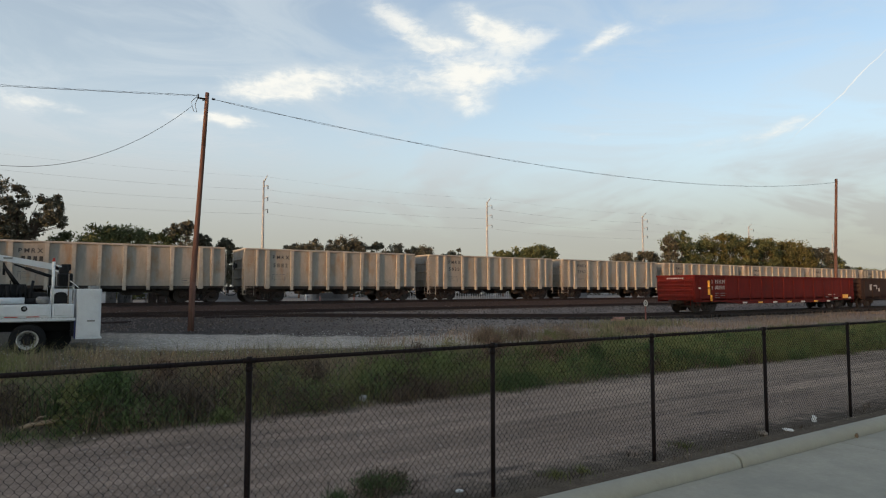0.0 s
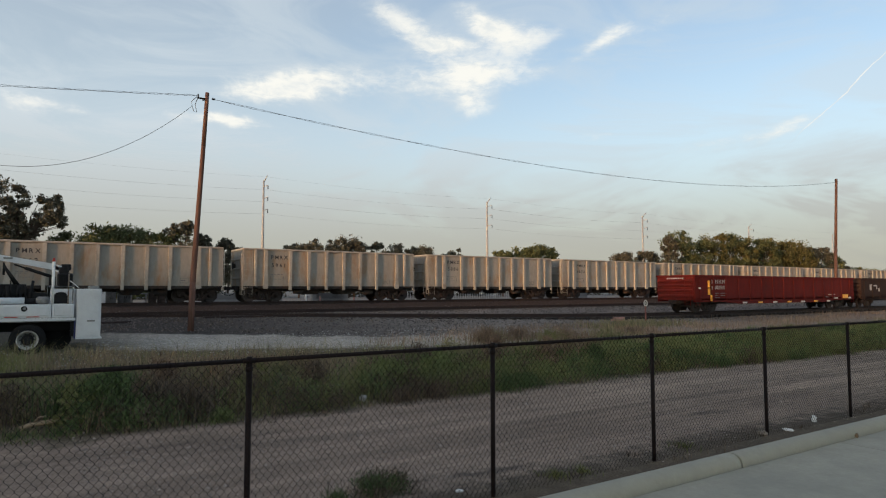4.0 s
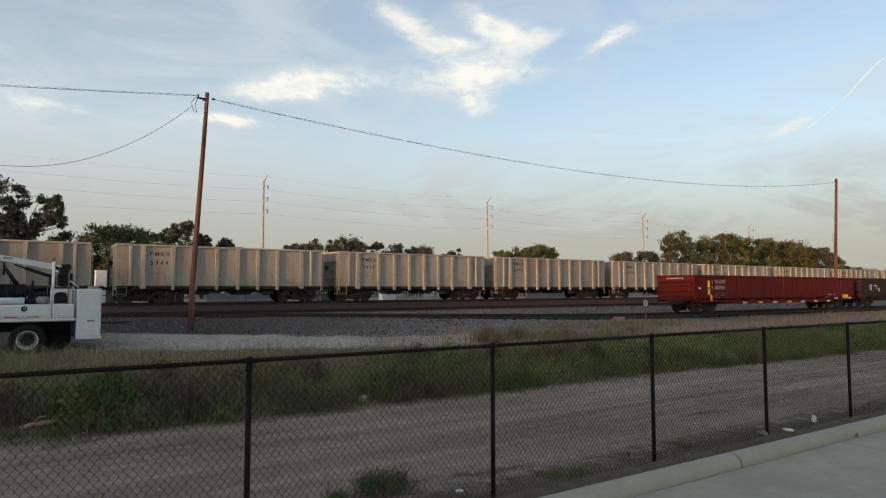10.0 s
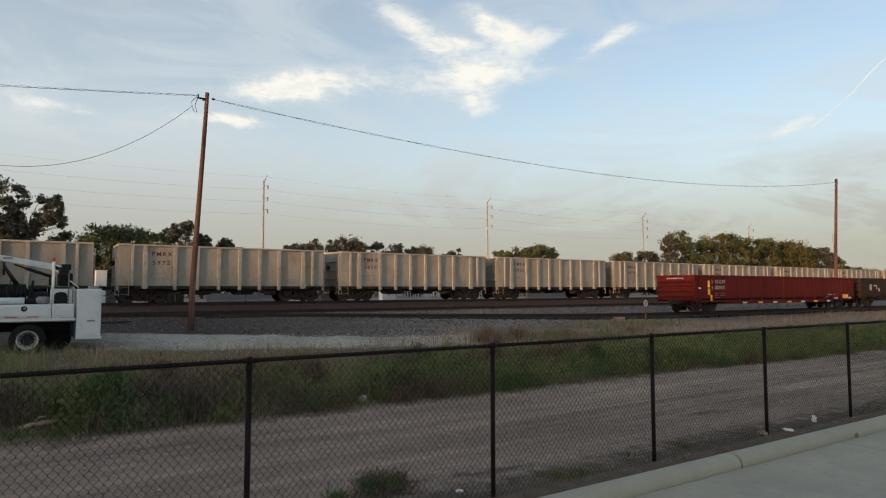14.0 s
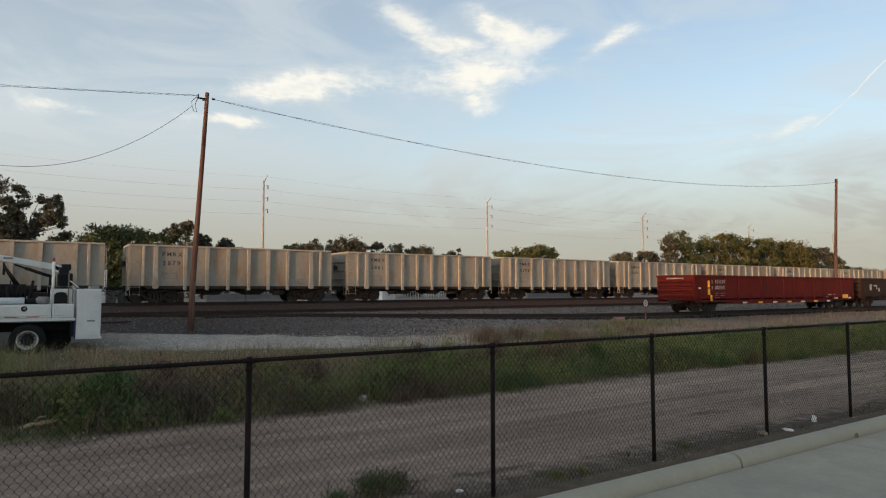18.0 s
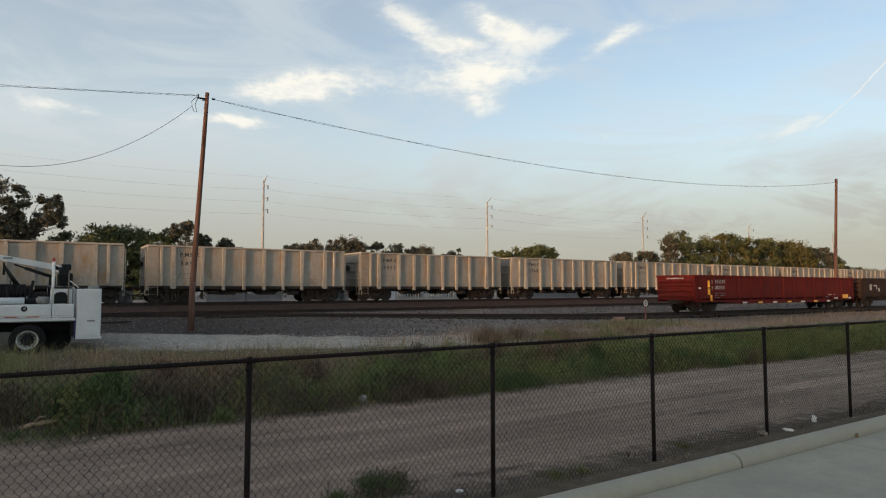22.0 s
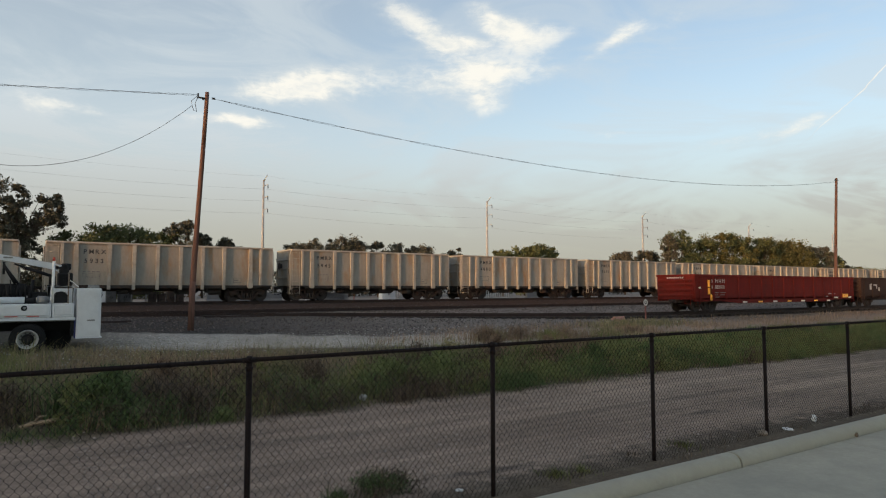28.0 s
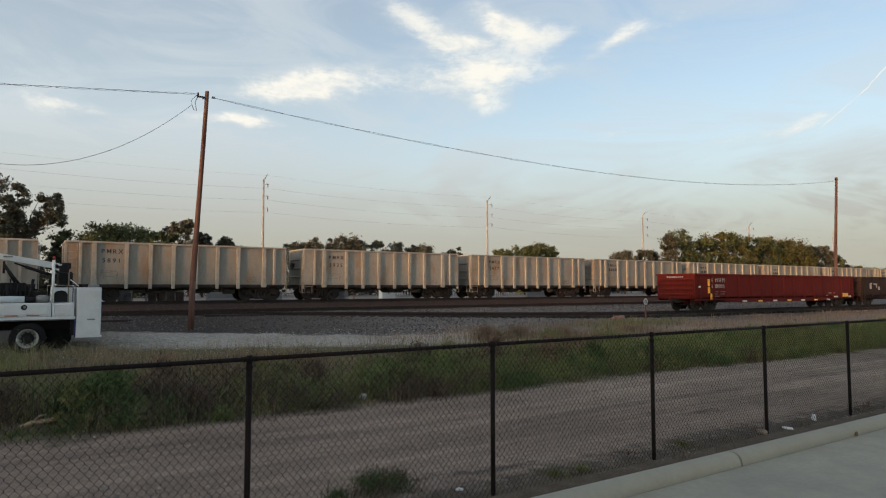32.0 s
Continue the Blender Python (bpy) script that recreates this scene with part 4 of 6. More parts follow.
def build_cables():
    for a, b, sag, r, label in (((6.25, 28.4, 10.45), (76.9, 35.6, 14.35), 1.75, 0.0105, "black cable pair between two timber poles"), ((5.62, 28.38, 10.50), (-8.2, 28.4, 9.0), 0.05, 0.0105, "black cable pair running to the next pole")):
        bm = B()
        pts = hang(a, b, sag, 60)
        for s in (0, 1):
            strand(bm, [p + Vector((0, 0.02 * math.cos(i * 1.1 + s * 3.1), 0.03 * math.sin(i * 1.1 + s * 3.1))) for i, p in enumerate(pts)], r * 0.8, 5)
        tagged(part("overhead_cable", bm, "cable"), label, "cable")
    bm = B()
    strand(bm, [(x, 28.4, 6.68 + 0.0755 * (x + 1.2) ** 2) for x in np.linspace(5.43, -7.9, 40)], 0.0095, 5)
    strand(bm, [(5.43, 28.4, 10.0), (5.50, 28.4, 9.8), (5.62, 28.36, 9.75), (5.55, 28.38, 10.1), (5.66, 28.38, 10.4)], 0.014, 5)
    strand(bm, [(5.43, 28.4, 10.0), (5.40, 28.4, 10.2), (5.62, 28.38, 10.45)], 0.012, 5)
    tagged(part("overhead_cable", bm, "cable"), "slack single black cable with a frayed looped end", "cable")


build_cables()


# ---- power line far behind ----
def build_power_line():
    first = base("transmission_pole", "tall slim weathered steel pole with three short arms", "pole", pose(44.6, 147, 0.9), "poles of the power line")
    bm = B()
    tube(bm, (0, 0, 0), (0, 0, 26.9), 0.42, 0.2, 12)
    part("shaft", bm, "steel_pole", first)
    for z in (19.7, 22.6, 25.4):
        bm = B()
        tube(bm, (0, 0, z), (0.5, -1.7, z + 0.25), 0.11, 0.07, 8)
        part("arm", bm, "steel_pole", first)
        bm = B()
        for k in range(5):
            tube(bm, (0.5, -1.7, z + 0.1 - k * 0.17), (0.5, -1.7, z - k * 0.17), 0.13, seg=8)
        part("insulator", bm, "dark_part", first)
    bm = B()
    tube(bm, (0, 0, 26.5), (0.5, -1.2, 28.0), 0.13, 0.08, 8)
    part("peak_arm", bm, "steel_pole", first)
    xs = (-22.0, 44.6, 110.8, 179.5, 245, 313.6)
    for x in xs:
        if x != 44.6:
            copy_thing(first, pose(x, 147, 0.9))
    for z, r in ((19.2, 0.013), (22.1, 0.013), (24.9, 0.013), (28.0, 0.009)):
        for a, b in zip(xs, xs[1:]):
            bm = B()
            strand(bm, hang((a + 0.5, 145.4, z + 0.5), (b + 0.5, 145.4, z + 0.5), 0.8, 16), r, 4)
            tagged(part("power_cable", bm, "grey_metal"), "thin grey power cable between steel poles", "cable", "cables of the power line")
    p = base("transmission_pole", "far grey double-armed power pole", "pole", pose(383, 147, 0.9), "poles of the power line")
    bm = B()
    tube(bm, (0, 0, 0), (0, 0, 29), 0.4, 0.2, 10)
    part("shaft", bm, "steel_pole", p)
    for z in (27, 24, 21):
        bm = B()
        tube(bm, (-2.2, 1.2, z), (2.2, -1.2, z), 0.13, seg=8)
        part("arm", bm, "steel_pole", p)


build_power_line()


# ---- trees ----
def leaf_quads(rng, centres, radii, per, size, slim=0.45, rise=0.0):
    """Leaf sprays scattered about the clump centres."""
    k = len(centres)
    c = np.repeat(centres, per, axis=0)
    rad = np.repeat(radii, per)[:, None]
    d = rng.normal(size=(k * per, 3))
    d *= np.minimum(0.52, 1.5 / np.linalg.norm(d, axis=1, keepdims=True))
    p = c + d * rad * np.array([1, 1, 0.75])
    a = rng.normal(size=p.shape) + np.array([0, 0, rise])
    a /= np.linalg.norm(a, axis=1, keepdims=True)
    b = np.cross(a, rng.normal(size=p.shape))
    b /= np.linalg.norm(b, axis=1, keepdims=True)
    s = size * (0.6 + 0.8 * rng.random((len(p), 1)))
    tip = p + a * s
    verts = np.stack([p - a * s * 0.8, p + b * s * slim, tip, p - b * s * slim], axis=1).reshape(-1, 3)
    return verts, np.arange(len(verts)).reshape(-1, 4)


def build_tree(x, y, height, breadth, leaf, seed, label, low=0.22, clumps=30, per=80, size=0.27, airy=0.0, lean=0.0):
    rng = np.random.default_rng(seed)
    width = breadth * (1.6 - 0.3 * airy)
    height += 0.35
    z = ground_z(x, y)
    t = base("tree", label, "tree", pose(x, y, z - 0.1), "trees behind the railway")
    trunk_top = height * max(0.42, low - 0.12)
    centres, radii = [], []
    while len(centres) < clumps:
        up, a, d = rng.uniform(low, 1.0), rng.uniform(0, math.tau), math.sqrt(rng.random())
        half = width * 0.46 * math.sqrt(max(1 - ((up - 0.5) / 0.62) ** 2, 0.05)) * rng.uniform(0.8, 1.15)
        r = rng.uniform(0.045, 0.135) * (0.6 * width + 0.25 * height) * (1 - 0.3 * airy)
        centres.append(np.array([lean + half * d * math.cos(a), half * d * math.sin(a), up * height - r * 0.6]))
        radii.append(r)
    bm = B()
    tube(bm, (0, 0, 0), (0.05 * height * rng.uniform(-1, 1), 0, trunk_top), 0.022 * height, 0.014 * height, 8)
    part("trunk", bm, "bark", t)
    bm = B()
    for c in centres[::3]:
        mid = Vector((c[0] * 0.45, c[1] * 0.45, trunk_top + (c[2] - trunk_top) * 0.5))
        tube(bm, (0, 0, trunk_top * 0.9), mid, 0.006 * height, 0.004 * height, 5, caps=False)
        tube(bm, mid, c, 0.004 * height, 0.0015 * height, 5, caps=False)
    part("bough", bm, "bark", t)
    v, f = leaf_quads(rng, np.array(centres), np.array(radii), per, size)
    v[:, 2] *= (height + 0.1) / np.percentile(v[:, 2], 99.7)
    part("crown", soup("crown", v, f, leaf), "", t)


def build_far_hedge():
    rng = np.random.default_rng(77)
    n = 900
    x, y = rng.uniform(-45, 300, n), rng.uniform(86, 92, n)
    z = 0.9 + rng.uniform(0.0, 1.0, n) * (4.6 + 0.8 * np.sin(x * 0.21) + 0.6 * np.sin(x * 0.57))
    v, f = leaf_quads(rng, np.stack([x, y, z], 1), rng.uniform(0.7, 1.4, n), 60, 0.26)
    tagged(new("far_hedge", soup("far_hedge", v, f, "leaf_dark")), "dark low thicket far behind the railway", "thicket", kind="stuff")


build_far_hedge()
DARK, OLIVE, AMBER = "dark green broadleaf tree with a ragged crown", "olive green tree with a dense low crown", "amber-tinged green tree in evening sun"
# x, y, height, breadth, leaf, label, airy, how low the crown starts
TREES = (
    (-4.6, 78, 12.3, 5.2, "leaf_dark", DARK, 0.5, 0.22), (-1.9, 77, 11.4, 2.2, "leaf_dark", DARK, 0.7, 0.4), (-1.9, 79, 8.6, 4.0, "leaf_dark", DARK, 0.1, 0.1), (2.1, 80, 6.4, 1.3, "leaf_dark", DARK, 0.4, 0.3),
    (3.6, 80, 7.0, 4.4, "leaf_olive", OLIVE, 0, 0.1), (6.0, 79, 7.8, 5.0, "leaf_olive", OLIVE, 0, 0.1), (9.0, 80, 7.9, 5.2, "leaf_olive", OLIVE, 0, 0.1), (11.8, 79, 7.6, 4.4, "leaf_olive", OLIVE, 0, 0.1),
    (14.2, 78, 8.8, 3.2, "leaf_dark", DARK, 0.3, 0.22), (16.8, 79, 7.4, 1.7, "leaf_dark", DARK, 0.4, 0.3), (20.0, 80, 7.0, 3.0, "leaf_dark", DARK, 0.3, 0.3), (23.4, 84, 5.6, 3.0, "leaf_dark", DARK, 0.2, 0.22), (29.2, 80, 6.8, 3.6, "leaf_dark", DARK, 0.1, 0.22),
    (32.2, 79, 7.4, 3.6, "leaf_dark", DARK, 0, 0.2), (35.4, 78, 7.7, 3.8, "leaf_dark", DARK, 0, 0.2), (37.2, 80, 7.4, 2.8, "leaf_dark", DARK, 0.1, 0.22), (40.4, 79, 7.3, 2.6, "leaf_dark", DARK, 0.3, 0.22), (43.6, 80, 7.3, 3.4, "leaf_dark", DARK, 0.1, 0.22),
    (47.2, 79, 7.1, 3.8, "leaf_dark", DARK, 0.1, 0.22), (53.4, 80, 6.9, 4.0, "leaf_dark", DARK, 0.1, 0.22), (63.5, 80, 7.0, 3.0, "leaf_olive", OLIVE, 0.3, 0.22), (67.2, 79, 7.6, 4.6, "leaf_olive", OLIVE, 0, 0.15), (71.6, 80, 8.2, 4.2, "leaf_olive", OLIVE, 0.1, 0.15),
    (75.4, 81, 7.0, 2.4, "leaf_olive", OLIVE, 0.4, 0.3), (92.4, 80, 7.6, 4.6, "leaf_dark", DARK, 0.1, 0.2), (99.0, 80, 8.0, 5.0, "leaf_dark", DARK, 0.1, 0.2),
    (102.4, 78, 11.0, 3.4, "leaf_dark", DARK, 0.55, 0.4), (107.4, 79, 12.1, 5.4, "leaf_olive", OLIVE, 0.15, 0.15), (112.6, 78, 10.8, 5.0, "leaf_olive", OLIVE, 0.1, 0.12), (117.4, 79, 12.0, 6.2, "leaf_amber", AMBER, 0, 0.1), (122.4, 78, 12.5, 5.0, "leaf_olive", OLIVE, 0.15, 0.12),
    (127.6, 79, 12.0, 6.4, "leaf_amber", AMBER, 0, 0.1), (133.6, 78, 11.8, 7.0, "leaf_olive", OLIVE, 0, 0.1), (139.0, 79, 12.1, 6.6, "leaf_amber", AMBER, 0, 0.1), (145.4, 78, 11.9, 7.0, "leaf_amber", AMBER, 0, 0.1), (151.6, 79, 10.9, 6.0, "leaf_amber", AMBER, 0.1, 0.1),
    (158.2, 78, 10.9, 6.2, "leaf_dark", DARK, 0.15, 0.15), (165.6, 79, 9.8, 5.0, "leaf_olive", OLIVE, 0.15, 0.15), (172.2, 79, 7.9, 3.0, "leaf_dark", DARK, 0.2, 0.2), (196, 90, 7.0, 9.0, "leaf_olive", OLIVE, 0, 0.2), (212, 95, 7.6, 9.0, "leaf_amber", AMBER, 0, 0.2), (232, 100, 7.4, 10.0, "leaf_amber", AMBER, 0, 0.2), (256, 105, 8.0, 12.0, "leaf_olive", OLIVE, 0, 0.2),
)
for i, (x, y, height, width, leaf, label, airy, low) in enumerate(TREES):
    far = x > 60
    build_tree(x, y, height, width, leaf, 40 + i, label, low=low, clumps=(120 if width > 5 else 85) - int(40 * airy), per=(120 if far else 105 - int(45 * airy)), size=0.20 if far else 0.17, airy=airy)
build_tree(-1.3, 77, 10.7, 2.4, "leaf_dark", 91, "dark green tree with one overhanging ragged limb", low=0.72, clumps=52, per=62, size=0.18, airy=0.55, lean=2.3)


# ---- service truck with a folded crane ----
def build_service_truck():
    t = base("service_truck", "white service truck with a folded crane and tool boxes", "truck", pose(-0.16, 23.8, -0.02))
    # x runs to the tail, y from the near side to the far side
    bm = B()
    box(bm, -4.6, 1.27, 0.02, 2.38, 1.08, 1.16)
    part("bed_floor", bm, "dark_part", t)
    bm = B()
    box(bm, -4.6, 1.28, -0.01, 0.018, 1.075, 1.165)
    part("bed_rail", bm, "truck_white", t)
    bm = B()
    box(bm, -4.6, 1.2, 0.75, 0.95, 0.72, 1.08)
    box(bm, -4.6, 1.2, 1.45, 1.65, 0.72, 1.08)
    for x in (-4.4, -2.6, -0.9, 0.9):
        box(bm, x - 0.06, x + 0.06, 0.95, 1.45, 0.78, 1.02)
    part("chassis", bm, "dark_part", t)
    for y0, y1 in ((0.0, 0.5), (1.9, 2.4)):
        for x0, x1 in ((-4.6, -2.0), (-1.98, -0.86), (-0.84, 0.60), (0.62, 1.24)):
            bm = B()
            box(bm, x0, x1, y0, y1, 1.17, 1.60 if x0 > -3 else 1.9, 0.015)
            ob = part("tool_box", bm, "truck_white", t)
            side = y0 - 0.012 if y0 == 0 else y1 + 0.012
            bm = B()
            box(bm, x0 + 0.07, x1 - 0.07, side - 0.01, side + 0.01, 1.24, 1.55, 0.008)
            door = part("door", bm, "truck_white", ob)
            if x0 > 0.6:
                continue
            bm = B()
            cx = (x0 + x1) / 2
            lathe(bm, [(side - 0.03, 0.075), (side - 0.02, 0.085), (side + 0.01, 0.085)], (cx, 0, 1.47), 14)
            box(bm, cx - 0.05, cx + 0.05, side - 0.04, side, 1.45, 1.49)
            part("latch", bm, "dark_part", ob)
            bm = B()
            lathe(bm, [(side - 0.045, 0.03), (side - 0.04, 0.045), (side - 0.02, 0.045)], (cx + 0.01, 0, 1.475), 12)
            part("keyhole_plate", bm, "grey_metal", ob)
    for x in (-0.62, -0.05):
        bm = B()
        box(bm, x, x + 0.34, -0.028, 0.0, 1.20, 1.225)
        part("reflector", bm, "red_paint", t)
    bm = B()
    box(bm, -4.6, 1.27, 0.012, 0.05, 1.045, 1.06)
    part("edge_strip", bm, "grey_metal", t, "pale steel edge strip")
    for x0, x1 in ((-4.5, -1.2),):
        bm = B()
        box(bm, x0, x1, 0.30, 2.1, 0.62, 1.04, 0.03)
        part("skirt_box", bm, "tyre", t)
    # tall cabinet across the tail
    bm = B()
    box(bm, 1.31, 2.02, 0.0, 2.4, 0.50, 2.10, 0.02)
    cab = part("tail_cabinet", bm, "truck_white", t)
    bm = B()
    box(bm, 1.36, 1.97, -0.014, 0.01, 0.56, 2.04, 0.008)
    part("door", bm, "truck_white", cab)
    bm = B()
    box(bm, 1.62, 1.84, -0.024, -0.008, 1.02, 1.07)
    part("plate", bm, "grey_metal", cab)
    bm = B()
    box(bm, 1.66, 1.96, 0.2, 0.8, 2.10, 2.20, 0.02)
    part("vent", bm, "grey_metal", cab)
    bm = B()
    box(bm, 1.30, 2.06, -0.02, 2.42, 0.46, 0.498)
    part("bottom_lip", bm, "truck_white", cab)
    bm = B()
    sweep(bm, [(1.12, 0.45, 2.36), (1.22, 0.4, 2.28), (1.36, 0.3, 2.14)], 0.014, 6)
    part("pull_cord", bm, "cabinet", t, "white pull cord")
    bm = B()
    box(bm, 1.26, 1.30, 0.02, 0.5, 0.48, 1.10)
    part("mud_flap", bm, "blue_paint", t)
    bm = B()
    box(bm, 1.16, 1.25, 0.05, 0.2, 0.55, 1.06)
    part("post", bm, "dark_part", t)
    # wheels: two tyres a side
    for y in (0.05, 2.05):
        for dy in (0.0, 0.29):
            bm = B()
            lathe(bm, [(y + dy, 0.30), (y + dy - 0.02, 0.36), (y + dy, 0.46), (y + dy + 0.03, 0.50), (y + dy + 0.23, 0.50), (y + dy + 0.26, 0.46), (y + dy + 0.28, 0.36), (y + dy + 0.26, 0.30), (y + dy, 0.30)], (0, 0, 0.48), 28, caps=False)
            tyre = part("tyre", bm, "tyre", t)
            bm = B()
            out = y + dy + (0.0 if y < 1 else 0.26)
            s = 1 if y < 1 else -1
            lathe(bm, [(out + s * 0.02, 0.305), (out - s * 0.015, 0.30), (out - s * 0.01, 0.275), (out + s * 0.05, 0.262), (out + s * 0.15, 0.25), (out + s * 0.17, 0.19), (out + s * 0.13, 0.10), (out + s * 0.13, 0.02)], (0, 0, 0.48), 24, caps=False)
            part("rim", bm, "rim", tyre)
            bm = B()
            for k in range(10):
                a = k * math.tau / 10
                tube(bm, (0.2 * math.cos(a), out + s * 0.11, 0.48 + 0.2 * math.sin(a)), (0.2 * math.cos(a), out + s * 0.07, 0.48 + 0.2 * math.sin(a)), 0.022, seg=6)
            lathe(bm, [(out + s * 0.0, 0.05), (out + s * 0.01, 0.095), (out + s * 0.08, 0.11), (out + s * 0.10, 0.17), (out + s * 0.125, 0.18)], (0, 0, 0.48), 14)
            part("hub", bm, "dark_part", tyre)
    bm = B()
    tube(bm, (0, 0.3, 0.48), (0, 2.1, 0.48), 0.12, seg=10)
    part("axle", bm, "dark_part", t)
    # bed load: work bench with engine set, tank, drum
    bm = B()
    box(bm, 0.50, 1.20, 0.55, 0.62, 1.17, 2.16)
    box(bm, 0.50, 1.25, 0.55, 1.6, 2.10, 2.17)
    box(bm, 0.50, 0.57, 0.55, 1.6, 1.17, 2.10)
    part("load_stand", bm, "truck_white", t)
    bm = B()
    prism(bm, [(0.66, 1.62), (1.06, 1.62), (1.06, 1.88), (1.0, 1.97), (0.88, 2.0), (0.74, 1.97), (0.66, 1.88)], 0.50, 0.548)
    part("recess", bm, "dark_part", t)
    bm = B()
    box(bm, 1.06, 1.10, 0.46, 0.5, 1.6, 2.6)
    part("grab_bar", bm, "tan_metal", t)
    bm = B()
    box(bm, 0.76, 1.20, 0.6, 1.3, 2.18, 2.62, 0.04)
    eng = part("engine_set", bm, "dark_part", t)
    bm = B()
    for k in range(6):
        box(bm, 0.80 + k * 0.06, 0.83 + k * 0.06, 0.57, 0.6, 2.24, 2.56)
    part("grille", bm, "dark_part", eng)
    bm = B()
    tube(bm, (0.62, 0.9, 2.22), (0.62, 0.9, 2.50), 0.1, seg=10)
    part("fuel_can", bm, "dark_part", t)
    bm = B()
    tube(bm, (-1.6, 0.3, 1.72), (-0.12, 0.3, 1.72), 0.105, seg=14)
    tube(bm, (-0.50, 0.3, 1.72), (-0.48, 0.3, 1.72), 0.112, seg=14)
    part("pipe", bm, "truck_white", t, "white plastic pipe lying on the bed")
    bm = B()
    tube(bm, (-0.12, 0.35, 1.70), (0.18, 0.35, 1.70), 0.09, seg=12)
    part("hose_roll", bm, "dark_part", t)
    bm = B()
    tube(bm, (0.24, 0.3, 1.73), (0.52, 0.3, 1.73), 0.12, seg=16)
    tube(bm, (0.18, 0.3, 1.73), (0.24, 0.3, 1.73), 0.06, 0.12, seg=16)
    tube(bm, (0.52, 0.3, 1.73), (0.57, 0.3, 1.73), 0.12, 0.06, seg=16)
    part("drum", bm, "grey_metal", t)
    bm = B()
    tube(bm, (0.63, 0.06, 1.60), (0.63, 0.06, 2.98), 0.042, seg=12)
    stake = part("marker_pole", bm, "cabinet", t, "white marker pole with a red tip")
    bm = B()
    tube(bm, (0.63, 0.06, 2.98), (0.63, 0.06, 3.10), 0.045, 0.03, seg=12)
    part("tip", bm, "red_paint", stake)
    # crane
    bm = B()
    tube(bm, (-2.6, 1.2, 1.16), (-2.6, 1.2, 3.4), 0.24, 0.18, 14)
    crane = part("crane_column", bm, "truck_white", t)
    bm = B()
    a = [(-2.9, 3.58), (-0.80, 3.20), (0.62, 2.95), (0.95, 2.86), (0.95, 2.74), (0.62, 2.74), (-0.30, 2.93), (-0.80, 3.02), (-2.9, 3.36)]
    prism(bm, a, 1.10, 1.28)
    boom = part("boom", bm, "truck_white", t, "white steel crane boom")
    bm = B()
    box(bm, -0.75, -0.50, 1.08, 1.098, 3.08, 3.13)
    part("badge", bm, "grey_metal", boom)
    bm = B()
    prism(bm, [(0.62, 2.95), (1.02, 2.70), (1.08, 2.58), (0.98, 2.52), (0.60, 2.78)], 1.10, 1.28)
    part("boom_tip", bm, "truck_white", boom)
    bm = B()
    tube(bm, (-0.15, 1.04, 2.78), (0.62, 1.04, 2.50), 0.055, seg=10)
    tube(bm, (-0.45, 1.04, 2.90), (-0.15, 1.04, 2.78), 0.028, seg=8)
    part("hydraulic_ram", bm, "dark_part", boom)
    bm = B()
    lathe(bm, [(0.98, 0.06), (1.0, 0.10), (1.20, 0.10), (1.22, 0.06)], (0.98, 0, 2.84), 14)
    box(bm, 0.80, 1.10, 0.98, 1.08, 2.62, 2.84, 0.03)
    box(bm, 0.86, 1.16, 1.10, 1.24, 2.72, 2.94, 0.03)
    part("winch", bm, "dark_part", boom)
    bm = B()
    tube(bm, (-0.72, 0.9, 2.85), (-0.40, 0.9, 2.25), 0.045, seg=8)
    tube(bm, (-0.72, 0.9, 2.95), (-0.72, 0.9, 2.55), 0.035, seg=8)
    tube(bm, (-0.62, 0.85, 2.70), (-0.25, 0.85, 2.15), 0.035, seg=8)
    part("ram", bm, "dark_part", t)
    for k in range(12):
        x = -1.0 + 0.09 * k
        bm = B()
        tube(bm, (x, 0.7, 1.65 + 0.1 * math.sin(k * 2.1)), (x + 0.1 * math.cos(k * 1.7), 0.75, 2.15 + 0.22 * math.sin(k * 1.3)), 0.02 + 0.012 * (k % 3), seg=6)
        part("hose", bm, "dark_part", t)
    for x, z, r in ((-0.22, 2.05, 0.17), (-0.55, 1.95, 0.2), (-0.9, 2.0, 0.2), (0.02, 1.95, 0.13)):
        bm = B()
        lathe(bm, [(0.75, r * 0.6), (0.78, r), (0.84, r), (0.86, r * 0.7), (1.0, r * 0.7), (1.02, r), (1.08, r), (1.1, r * 0.6)], (x, 0, z), 16)
        part("hose_reel", bm, "dark_part", t)
    bm = B()
    box(bm, -0.05, 0.5, 0.7, 1.4, 1.18, 1.98, 0.03)
    part("welder_box", bm, "dark_part", t)
    bm = B()
    lathe(bm, [(0.95, 0.22), (0.97, 0.38), (1.0, 0.42), (1.2, 0.42), (1.23, 0.38), (1.25, 0.22)], (0.82, 0, 0.47), 24)
    part("spare_tyre", bm, "tyre", t)
    bm = B()
    tube(bm, (-1.9, 0.4, 0.78), (-0.75, 0.4, 0.78), 0.24, seg=16)
    part("fuel_tank", bm, "dark_part", t)
    bm = B()
    box(bm, -1.6, -0.1, 0.9, 1.7, 1.17, 2.25, 0.03)
    part("compressor", bm, "dark_part", t)


build_service_truck()


